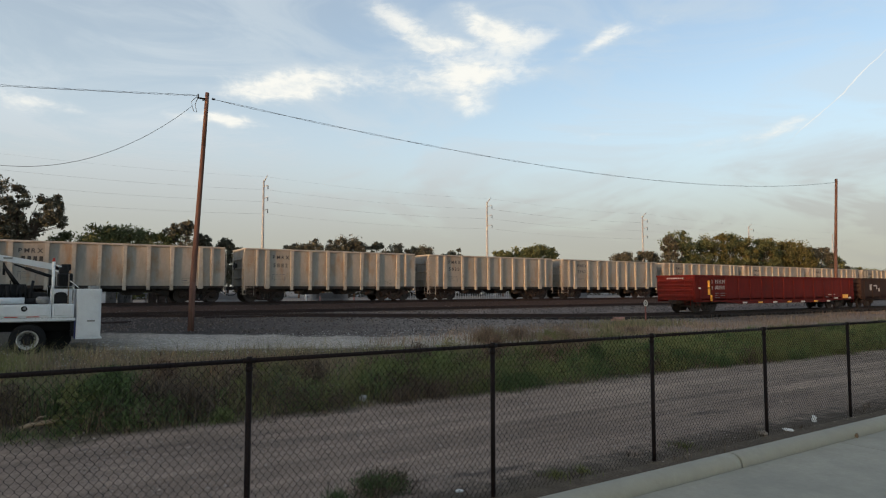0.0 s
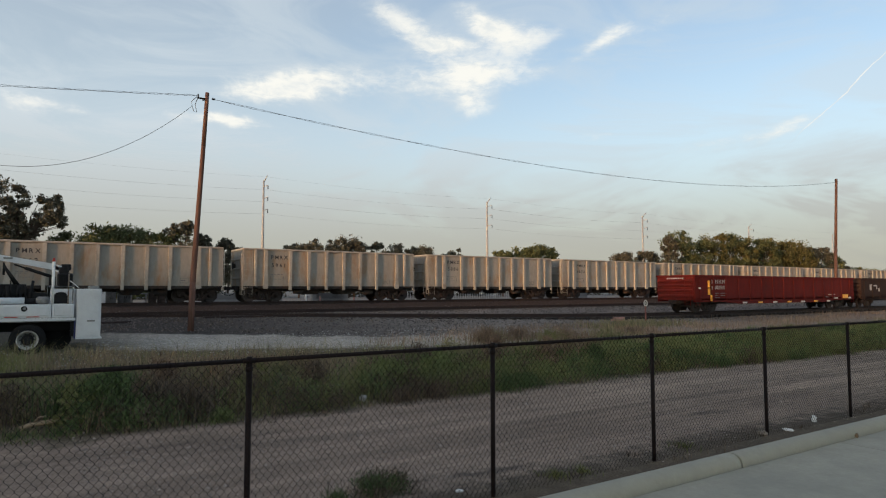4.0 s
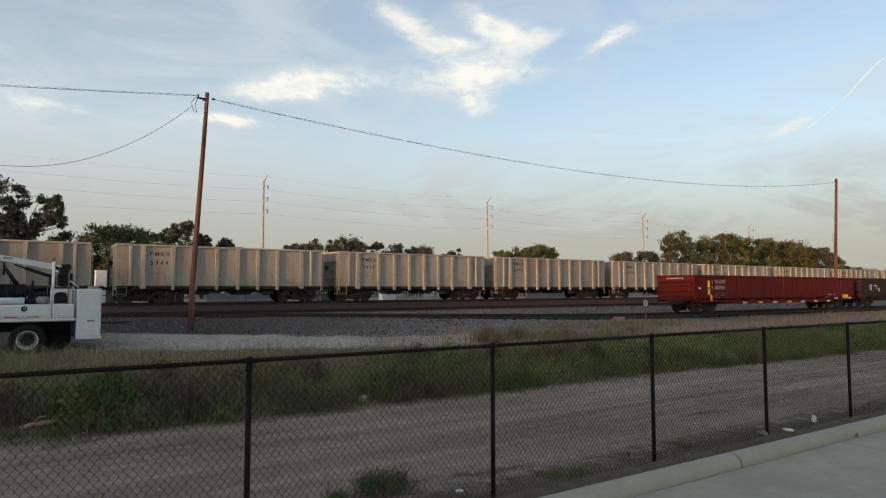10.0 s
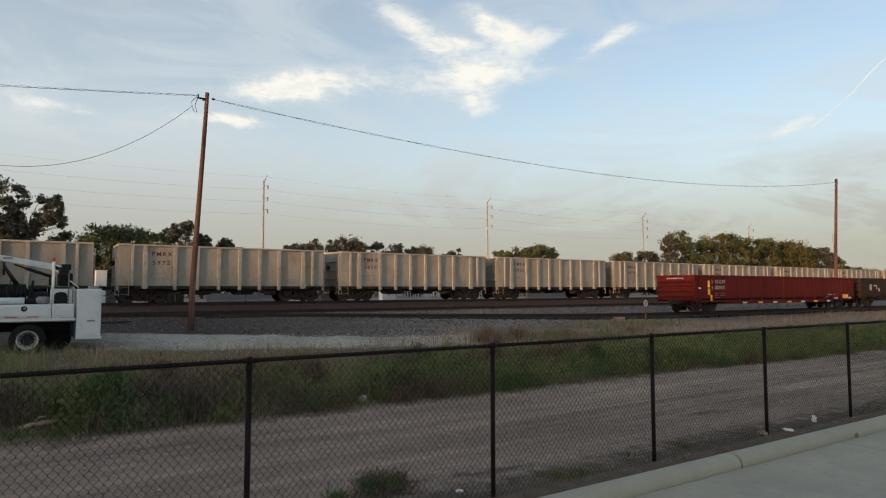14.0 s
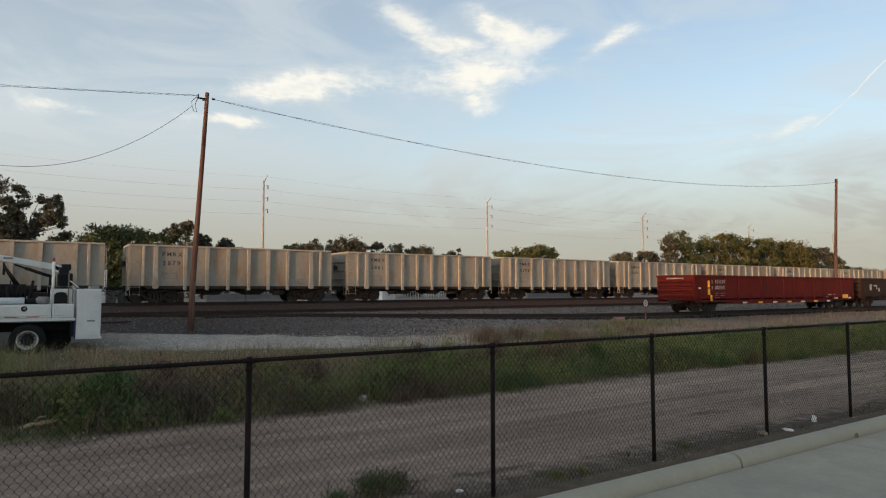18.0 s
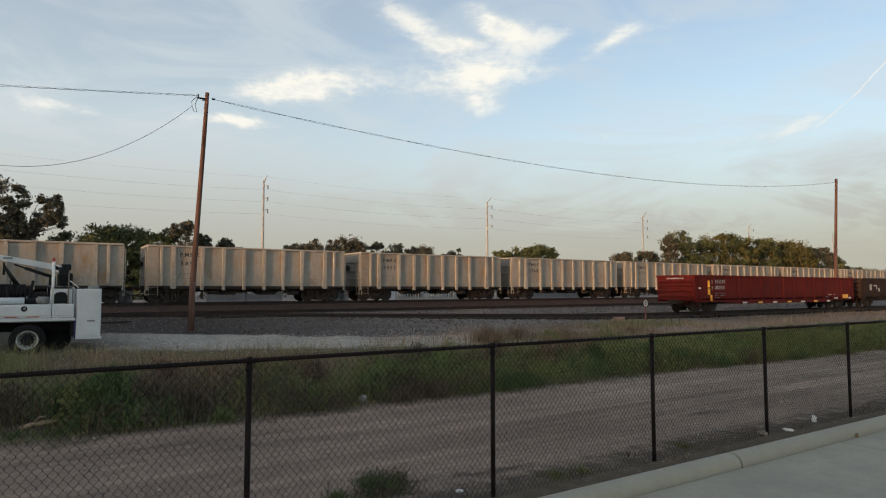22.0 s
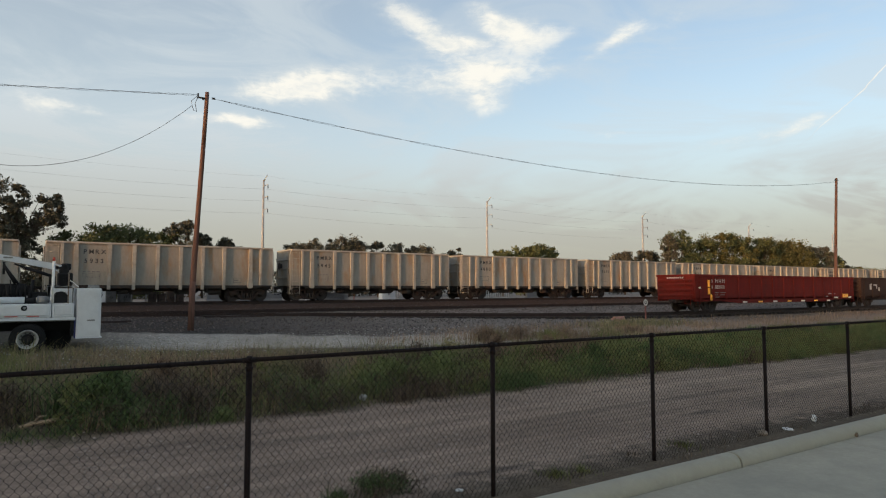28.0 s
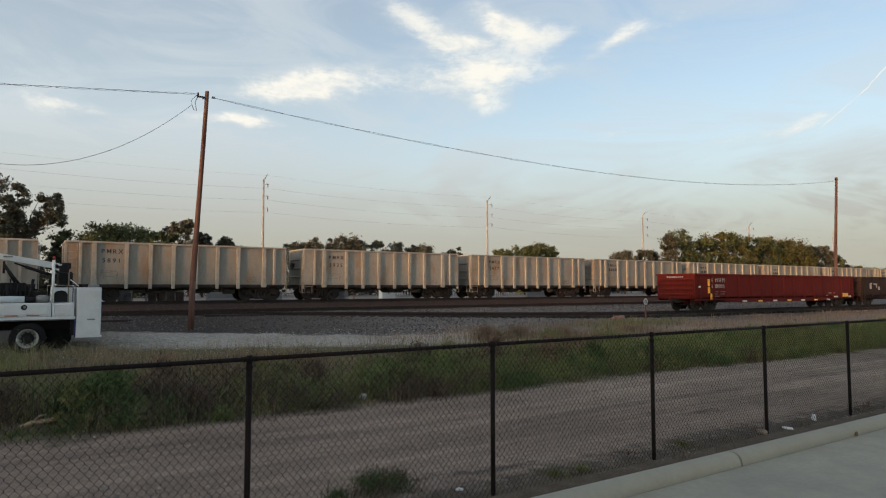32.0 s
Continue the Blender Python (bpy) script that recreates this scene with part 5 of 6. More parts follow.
# ---- things beyond the train ----
def build_cabinet(x, y, w, h, d, material, label):
    z = ground_z(x, y)
    c = base("utility_cabinet", label, "cabinet", pose(x, y, z))
    bm = B()
    box(bm, -w / 2, w / 2, -d / 2, d / 2, 0.12, h, 0.02)
    part("body", bm, material, c)
    for s in (-1, 1):
        bm = B()
        box(bm, min(0.02 * s, s * (w / 2 - 0.04)), max(0.02 * s, s * (w / 2 - 0.04)), -d / 2 - 0.02, -d / 2, 0.2, h - 0.08, 0.008)
        door = part("door", bm, material, c)
        bm = B()
        box(bm, s * 0.06 - 0.012, s * 0.06 + 0.012, -d / 2 - 0.05, -d / 2 - 0.02, h * 0.45, h * 0.6)
        part("handle", bm, "dark_part", door)
    bm = B()
    box(bm, -w / 2 - 0.04, w / 2 + 0.04, -d / 2 - 0.05, d / 2 + 0.05, h, h + 0.05, 0.015)
    part("lid", bm, material, c)
    bm = B()
    box(bm, -w / 2 - 0.05, w / 2 + 0.05, -d / 2 - 0.05, d / 2 + 0.05, -0.05, 0.12)
    part("plinth", bm, "concrete", c)


M["old_steel"] = mat("dull_dirty_steel", (0.10, 0.10, 0.098), 0.8, vary=0.45, grain=4, stain=(0.03, 0.026, 0.022), stain_amount=0.9, stain_scale=3)
M["old_brown"] = mat("rusty_brown_steel", (0.060, 0.042, 0.034), 0.85, vary=0.45, grain=4, stain=(0.02, 0.017, 0.015), stain_amount=0.9, stain_scale=3)
M["bright_white"] = mat("fresh_white_enamel", (0.88, 0.88, 0.86), 0.5, vary=0.05, grain=6)
build_cabinet(25.5, 48.2, 1.3, 1.25, 0.7, "bright_white", "white metal utility cabinet with two doors")
build_cabinet(4.3, 48, 0.6, 1.0, 0.5, "old_steel", "dull grey metal utility cabinet with two doors")
build_cabinet(5.2, 48.3, 0.9, 1.05, 0.5, "old_steel", "dull grey metal utility cabinet with two doors")
for i, (x, h) in enumerate(((6.9, 0.85), (7.5, 0.7), (8.1, 0.9), (8.7, 0.8))):
    build_cabinet(x, 48.2, 0.5, h, 0.5, "old_brown", "rusty brown steel equipment box on a small plinth")


def build_table(x, y):
    t = base("work_table", "grey steel work table behind the tracks", "table", pose(x, y, ground_z(x, y)))
    bm = B()
    box(bm, -0.55, 0.55, -0.35, 0.35, 0.78, 0.84, 0.01)
    part("tabletop", bm, "grey_metal", t)
    for a in (-0.48, 0.48):
        for b in (-0.28, 0.28):
            bm = B()
            tube(bm, (a, b, 0), (a, b, 0.78), 0.03, seg=8)
            part("leg", bm, "grey_metal", t)


build_table(6.0, 48)
build_cabinet(3.85, 50.5, 0.72, 2.4, 0.8, "cabinet", "tall white metal equipment locker")


def build_rail_fence():
    """A low pale railing with many uprights."""
    f = base("railing", "low white metal railing with close uprights", "railing", pose(26.9, 50, ground_z(30, 50)))
    up = B()
    box(up, -0.03, 0.03, -0.02, 0.02, 0, 0.9)
    up = mesh_of("upright", up, "dull_fence")
    for k in range(49):
        part("upright", up, "", f, at=pose(k * 0.28, 0, 0))
    for z in (0.2, 0.85):
        bm = B()
        box(bm, 0, 13.5, 0.02, 0.06, z, z + 0.07)
        part("rail", bm, "dull_fence", f)


build_rail_fence()


def build_barrier(x, y):
    b = B()
    n = 2.9
    prof = [(-0.3, 0), (0.3, 0), (0.3, 0.08), (0.12, 0.33), (0.08, 0.8), (-0.08, 0.8), (-0.12, 0.33), (-0.3, 0.08)]
    u, v = [b.verts.new((-n / 2, a, c)) for a, c in prof], [b.verts.new((n / 2, a, c)) for a, c in prof]
    b.faces.new(u), b.faces.new(v)
    for i in range(8):
        b.faces.new((u[i], u[(i + 1) % 8], v[(i + 1) % 8], v[i]))
    ob = part("barrier", b, "barrier", None, at=pose(x, y, ground_z(x, y) - 0.02))
    tagged(ob, "pale concrete road barrier with sloped sides", "barrier", "barriers behind the tracks")


for x in (12.5, 15.5, 21.0, 24.0 - 2.6, 45.0, 48.0, 51.0):
    build_barrier(x, 50.5 if x < 40 else 51)


def build_posts():
    for x, y, h, label, m in ((17.9, 47.5, 0.85, "short white marker post", "cabinet"), (19.2, 47.8, 0.5, "faded pink marker post", "pink"), (22.2, 47.8, 0.45, "faded pink marker post", "pink")):
        p = base("marker_post", label, "post", pose(x, y, ground_z(x, y)))
        bm = B()
        tube(bm, (0, 0, -0.1), (0, 0, h), 0.07, seg=10)
        part("shaft", bm, m, p)
        bm = B()
        tube(bm, (0, 0, h), (0, 0, h + 0.04), 0.075, 0.04, seg=10)
        part("cap", bm, m, p)


build_posts()


# ---- small things along the spur and the lane ----
M["dull_white"] = mat("dull_white_enamel", (0.45, 0.44, 0.41), 0.6, vary=0.1)
M["dull_red"] = mat("dull_red_paint", (0.18, 0.065, 0.052), 0.7, vary=0.25)


def build_sign():
    s = base("track_sign", "white oval track sign with a black ring on a red post", "sign", pose(31.5, 25.7, ground_z(31.5, 25.7)))
    bm = B()
    box(bm, -0.04, 0.04, -0.03, 0.03, -0.1, 0.95)
    part("post", bm, "dull_red", s)
    bm = B()
    lathe(bm, [(-0.05, 0.23), (-0.045, 0.25), (-0.03, 0.25)], (0, 0, 0), 24)
    ob = part("face", bm, "dull_white", s, at=pose(0, 0, 1.10, 0, 0, 0) @ Matrix.Diagonal((0.52, 1, 0.80, 1)))
    bm = B()
    outer, inner = [], []
    for k in range(20):
        a = k * math.tau / 20
        outer.append(bm.verts.new((0.11 * math.cos(a), -0.054, 0.16 * math.sin(a))))
        inner.append(bm.verts.new((0.06 * math.cos(a), -0.054, 0.10 * math.sin(a))))
    for k in range(20):
        bm.faces.new((outer[k], outer[(k + 1) % 20], inner[(k + 1) % 20], inner[k]))
    part("mark", bm, "black_letter", s, at=pose(0, 0, 1.10) @ Matrix.Diagonal((0.60, 1, 0.72, 1)))
    s.matrix_basis = s.matrix_basis @ pose(0, 0, 0, 0, 0, -32)


build_sign()


def build_timbers():
    for i, (dx, dy, dz, a) in enumerate(((0, 0, 0.055, 10), (0.1, 0.28, 0.055, -6), (0.05, 0.12, 0.165, 4))):
        bm = B()
        box(bm, -0.45, 0.45, -0.09, 0.09, -0.055, 0.055, 0.012)
        ob = part("timber", bm, "pink", None, at=pose(29.7 + dx, 26.15 + dy, ground_z(29.7, 26.2) + dz + 0.01, 0, 0, a))
        tagged(ob, "faded pink painted timber lying beside the spur", "timber", "painted timbers")


build_timbers()


def build_old_ties():
    for x, y, a, n in ((8.6, 34.3, 3, 2.5), (9.3, 33.9, -4, 2.3), (2.6, 32.6, 6, 2.4), (11.9, 34.6, 1, 1.9)):
        bm = B()
        box(bm, -n / 2, n / 2, -0.11, 0.11, -0.04, 0.10, 0.02)
        tagged(part("old_tie", bm, "rail", None, at=pose(x, y, ground_z(x, y), 0, 0, a)), "dark rotten timber tie lying on the ballast", "timber", "old ties on the ballast")


build_old_ties()


def crumple(name, x, y, size, material, label, category, seed, flat=0.6):
    bm = B()
    bmesh.ops.create_icosphere(bm, subdivisions=2, radius=1)
    rng = random.Random(seed)
    for v in bm.verts:
        v.co *= 0.75 + 0.45 * rng.random()
        v.co = Vector((v.co.x * size, v.co.y * size * 0.7, v.co.z * size * flat))
    z = ground_z(x, y) if y > 4.72 else -0.052
    ob = part(name, bm, material, None, at=pose(x, y, z + size * flat * 0.7, 0, 0, rng.uniform(0, 180)))
    tagged(ob, label, category)


crumple("paper_cup", 9.99, 5.05, 0.055, "litter", "crumpled white paper cup beside the fence", "litter", 1, 1.1)
crumple("plastic_bag", 9.05, 4.94, 0.09, "litter", "flattened white plastic scrap by the fence", "litter", 2, 0.25)
crumple("plastic_bag", 8.44, 4.96, 0.065, "tan_metal", "crumpled dull tan plastic scrap in dry weeds", "litter", 3, 0.8)
crumple("bottle_scrap", 5.13, 10.60, 0.085, "dull_white", "crumpled white and grey scrap at the edge of the weeds", "litter", 4, 0.9)
crumple("dry_leaf", 9.93, 4.435, 0.026, "weed_brown", "curled brown leaf on the concrete lot by the kerb", "leaf", 5, 1.5)
crumple("paper_scrap", 3.6, 5.25, 0.04, "litter", "small white paper scrap by the fence", "litter", 6, 0.4)
crumple("paper_scrap", 32.5, 24.2, 0.1, "litter", "white paper scrap in short dry weeds", "litter", 7, 0.4)


def build_log():
    bm = B()
    strand(bm, [(0, 0, 0.03), (0.14, 0.03, 0.075), (0.33, 0.02, 0.085), (0.5, 0.0, 0.12), (0.64, 0.02, 0.13)], 0.034, 8)
    strand(bm, [(0.16, 0.03, 0.08), (0.22, -0.02, 0.17), (0.32, -0.03, 0.19)], 0.016, 6)
    strand(bm, [(0.5, 0.0, 0.12), (0.60, -0.05, 0.10)], 0.014, 6)
    ob = part("log", bm, "tan_metal", None, at=pose(-0.12, 11.02, 0.03, 0, 0, -4))
    ob.data.materials.clear()
    ob.data.materials.append(M["dry_wood"])
    tagged(ob, "short pale broken branch lying in the weeds", "log")


M["dry_wood"] = mat("bleached_dry_wood", (0.30, 0.22, 0.14), 0.9, vary=0.35, grain=8, stretch=(0.3, 4, 4))
build_log()


M["leaf_weed"] = mat("bright_green_weed_leaves", (0.155, 0.185, 0.074), 0.85, spec=0.15, vary=0.3, grain=1.0, bump=0, island=0.3)
# ---- grass and loose stone ----
def blades(rng, x, y, h, width, lean):
    """Bent tapered blades rooted at x, y."""
    n = len(x)
    z = np.array([ground_z(a, b) for a, b in zip(x, y)]) - 0.02
    a = rng.random(n) * math.tau
    face = np.stack([np.cos(a), np.sin(a), np.zeros(n)], 1)
    b = rng.random(n) * math.tau
    out = np.stack([np.cos(b), np.sin(b), np.zeros(n)], 1) * (lean * h * rng.random(n))[:, None]
    root = np.stack([x, y, z], 1)
    up = np.zeros((n, 3))
    up[:, 2] = h
    w = (width * (0.6 + 0.8 * rng.random(n)))[:, None] * face
    mid = root + up * 0.55 + out * 0.35
    tip = root + up * (1 - 0.15 * rng.random((n, 1))) + out
    verts = np.stack([root - w, root + w, mid - w * 0.8, mid + w * 0.8, tip], 1).reshape(-1, 3)
    k = np.arange(n)[:, None] * 5
    quads, tris = (k + np.array([0, 1, 3, 2])).tolist(), (k + np.array([2, 3, 4])).tolist()
    return verts, quads + tris


def field(name, label, material, rng, x, y, h, width, lean):
    me = bpy.data.meshes.new(name)
    v, f = blades(rng, np.asarray(x), np.asarray(y), np.asarray(h), width, lean)
    me.from_pydata(v.tolist(), [], f)
    me.materials.append(M[material])
    tagged(new(name, me), label, "grass", kind="stuff")


def build_grass():
    rng = np.random.default_rng(11)
    got = {"grass_green": [], "grass_dry": [], "grass_red": []}
    for x0, x1, n, wide in ((-7, 14, 42000, 0.005), (14, 40, 36000, 0.009), (40, 120, 16000, 0.025)):
        xs, ys = rng.uniform(x0, x1, n), 9.9 + (13.9 if x1 < 20 else 9.4) * rng.random(n) ** 1.5
        for x, y in zip(xs, ys):
            edge = 10.14 + 0.2 * noise.noise((x * 0.6, 0, 3)) + 0.2 * noise.noise((x * 2.1, 0, 5)) - 0.1 * smooth(12, 24, x)
            back = 18.6 + 1.0 * noise.noise((x * 0.4, 2, 3)) + 4.4 * (1 - smooth(-1, 11, x))
            if y < edge or y > back:
                continue
            p = noise.noise((x * 0.22, y * 0.5, 1)) + 0.5 * noise.noise((x * 0.9, y * 1.2, 4))
            tall = (0.62 + 0.06 * smooth(8, -2, x) - 0.14 * smooth(6, 10, x) * smooth(19, 14, x)) + 0.34 * noise.noise((x * 0.5, y * 0.7, 8)) + 0.18 * noise.noise((x * 2.2, y * 2.2, 9))
            tall *= (0.7 + 0.75 * max(noise.noise((x * 0.9, y * 1.0, 15)), -0.5)) * (smooth(edge - 0.1, edge + 0.6, y) * 0.75 + 0.25)
            tall *= 1 - 0.38 * smooth(11, 16, x)
            tall *= 1.0 - 0.5 * smooth(14.5, back, y) * smooth(-1, 4, x)
            if x < 0.55 and y < 11.3:  # low growth before the broken branch
                tall *= 0.3
            bias = 0.25 * smooth(8, 18, x) - 0.1 + 0.22 * smooth(2.5, -1, x)
            if x > 9 and y < 12.6 and rng.random() < 0.6:
                continue
            kind = "grass_green" if p + bias + rng.normal() * 0.22 > 0.02 else "grass_dry" if rng.random() < 0.7 else "grass_red"
            if kind != "grass_green" and y < 12.5 and rng.random() < 0.35:
                kind = "grass_green"
            got[kind].append((x, y, max(tall, 0.12) * rng.uniform(0.55, 1.15), wide))
    for kind, name, label in (("grass_green", "tall_weeds", "tall green weeds along the lane"), ("grass_dry", "dry_grass", "tall dry brown grass along the lane"), ("grass_red", "red_weeds", "reddish dry seed stalks among the weeds")):
        x, y, h, w = np.array(got[kind]).T
        field(name, label, kind, rng, x, y, h, w, 0.85)
    # sparse reddish stalks on the gravel and beside the spur
    x, y = rng.uniform(10, 60, 9000), rng.uniform(18.5, 25.5, 9000)
    keep = np.array([noise.noise((a * 0.3, b * 0.35, 12)) > 0.02 + 0.25 * smooth(16, 10, a) for a, b in zip(x, y)])
    field("sparse_weeds", "sparse reddish tan weeds on gravel", "grass_tan", rng, x[keep], y[keep], rng.uniform(0.10, 0.42, keep.sum()), 0.009, 0.6)
    x, y = rng.uniform(16, 70, 9000), rng.uniform(18.5, 25.8, 9000)
    keep = np.array([noise.noise((a * 0.25, b * 0.4, 22)) > 0.0 for a, b in zip(x, y)])
    field("short_grass", "short tan grass beside the spur", "grass_tan", rng, x[keep], y[keep], rng.uniform(0.05, 0.2, keep.sum()), 0.015, 0.8)
    x = rng.uniform(-6, 14, 1300)
    y = rng.uniform(-2.0, 1.3, 1300) + 19.0 + 4.2 * np.clip((11 - x) / 12, 0, 1)
    field("gravel_weeds", "thin dull stalks at the edge of pale gravel", "grass_dull", rng, x, y, rng.uniform(0.15, 0.6, 1300), 0.005, 1.2)
    n = 5200
    x, y = rng.uniform(-4, 22, n), rng.uniform(26.4, 36.0, n)
    keep = np.array([noise.noise((a * 0.35, b * 0.6, 71)) > 0.08 and b + 0.42 * min(a, 15) > 30.3 for a, b in zip(x, y)])
    field("dead_grass", "short dead brown grass on the ballast", "weed_brown", rng, x[keep], y[keep], rng.uniform(0.04, 0.16, keep.sum()), 0.012, 1.6)
    # a tall reddish stand at the end of the pale gravel
    for cx, cy, r, tall, n, kind in ((14.7, 19.6, 0.5, 1.0, 700, "grass_red"), (15.3, 19.9, 0.5, 0.8, 500, "grass_dull"), (16.6, 20.0, 0.7, 0.85, 700, "grass_red"), (18.6, 19.4, 0.8, 0.8, 700, "grass_red"), (17.6, 19.2, 0.7, 0.7, 500, "grass_green"), (20.8, 19.0, 1.0, 0.7, 700, "grass_dull"), (23.0, 19.6, 1.0, 0.6, 600, "grass_red")):
        d = np.abs(rng.normal(size=n))
        a = rng.random(n) * math.tau
        field("red_stand", "tall reddish brown weeds at the end of the gravel", kind, rng, cx + r * d * np.cos(a), cy + r * d * np.sin(a), tall * np.exp(-0.35 * d) * rng.uniform(0.4, 1.0, n), 0.007, 1.1)
    n = 1800
    x, y = rng.normal(28.0, 2.0, n), rng.normal(23.5, 0.9, n)
    field("olive_stand", "olive weeds beside the spur", "grass_dull", rng, x, y, rng.uniform(0.15, 0.5, n), 0.010, 0.5)
    # tufts under the fence
    x, y, h = [], [], []
    for c in range(60):
        cx, cy, r = rng.uniform(1, 26), rng.uniform(4.78, 5.35), rng.uniform(0.05, 0.22)
        for k in range(26):
            x.append(cx + rng.normal() * r), y.append(max(4.74, cy + rng.normal() * r * 0.5)), h.append(rng.uniform(0.03, 0.13))
    field("verge_grass", "short brown tufts along the fence", "weed_brown", rng, x, y, h, 0.005, 0.8)


M["grass_dull"] = mat("dull_olive_grass", (0.20, 0.18, 0.088), 0.8, vary=0.3, grain=0.8, bump=0, island=0.5)
M["grass_tan"] = mat("reddish_tan_grass", (0.29, 0.20, 0.135), 0.8, vary=0.3, grain=0.8, bump=0, island=0.5)
build_grass()


def build_bush(x, y, r, h, n, seed, material, label):
    """A clump of long arching leaves."""
    rng = np.random.default_rng(seed)
    a, d = rng.random(n) * math.tau, np.minimum(np.abs(rng.normal(size=n)) * 0.55, 1.5) * r
    bx, by = x + d * np.cos(a), y + d * np.sin(a)
    me = bpy.data.meshes.new("weed_bush")
    v, f = blades(rng, bx, by, h * (0.45 + 0.6 * rng.random(n)), 0.008 if h > 0.4 else 0.004, 0.9)
    me.from_pydata((v - np.array([x, y, 0])).tolist(), [], f)
    me.materials.append(M[material])
    ob = new("weed_bush", me)
    ob.matrix_basis = pose(x, y, 0)
    tagged(ob, label, "weeds", kind="stuff")


for args in ((0.95, 10.85, 0.5, 1.0, 160, 1, "weed_dark"), (0.45, 11.5, 0.35, 0.85, 260, 2, "weed_dark"), (-0.4, 11.9, 0.6, 0.8, 500, 3, "weed_brown"), (2.1, 10.75, 0.55, 0.65, 600, 14, "weed_brown"), (1.75, 11.1, 0.6, 0.8, 400, 15, "weed_brown"), (3.0, 11.2, 0.5, 0.6, 300, 16, "weed_brown"), (5.7, 10.25, 0.5, 0.4, 400, 17, "weed_brown"), (6.5, 10.35, 0.5, 0.4, 400, 18, "weed_brown"), (2.5, 10.3, 0.3, 0.3, 260, 31, "leaf_weed"), (8.2, 10.35, 0.5, 0.32, 360, 32, "weed_dark"), (8.8, 10.4, 0.5, 0.32, 360, 42, "weed_dark"), (-0.2, 10.6, 0.5, 0.16, 260, 33, "weed_dark"), (0.35, 10.5, 0.4, 0.16, 200, 34, "weed_dark"), (12.2, 10.5, 0.4, 0.24, 220, 35, "leaf_weed"), (11.6, 12.0, 0.5, 1.0, 360, 36, "grass_red"), (12.7, 12.4, 0.6, 1.05, 420, 37, "grass_red"), (10.5, 12.3, 0.4, 0.85, 220, 38, "grass_dry"), (4.1, 14.2, 0.7, 0.9, 260, 39, "grass_red"), (3.2, 13.6, 0.6, 0.85, 220, 40, "grass_red"), (5.2, 13.8, 0.6, 0.8, 200, 41, "weed_brown"), (13.5, 10.9, 0.7, 0.6, 500, 7, "grass_green"), (19.5, 10.7, 0.8, 0.75, 500, 9, "grass_green")):
    build_bush(*args, {"weed_dark": "clump of dark green arching weeds", "weed_brown": "clump of withered brown weeds", "grass_red": "clump of reddish dry weeds", "grass_dry": "clump of tan dry grass"}.get(args[-1], "clump of fresh green weeds"))


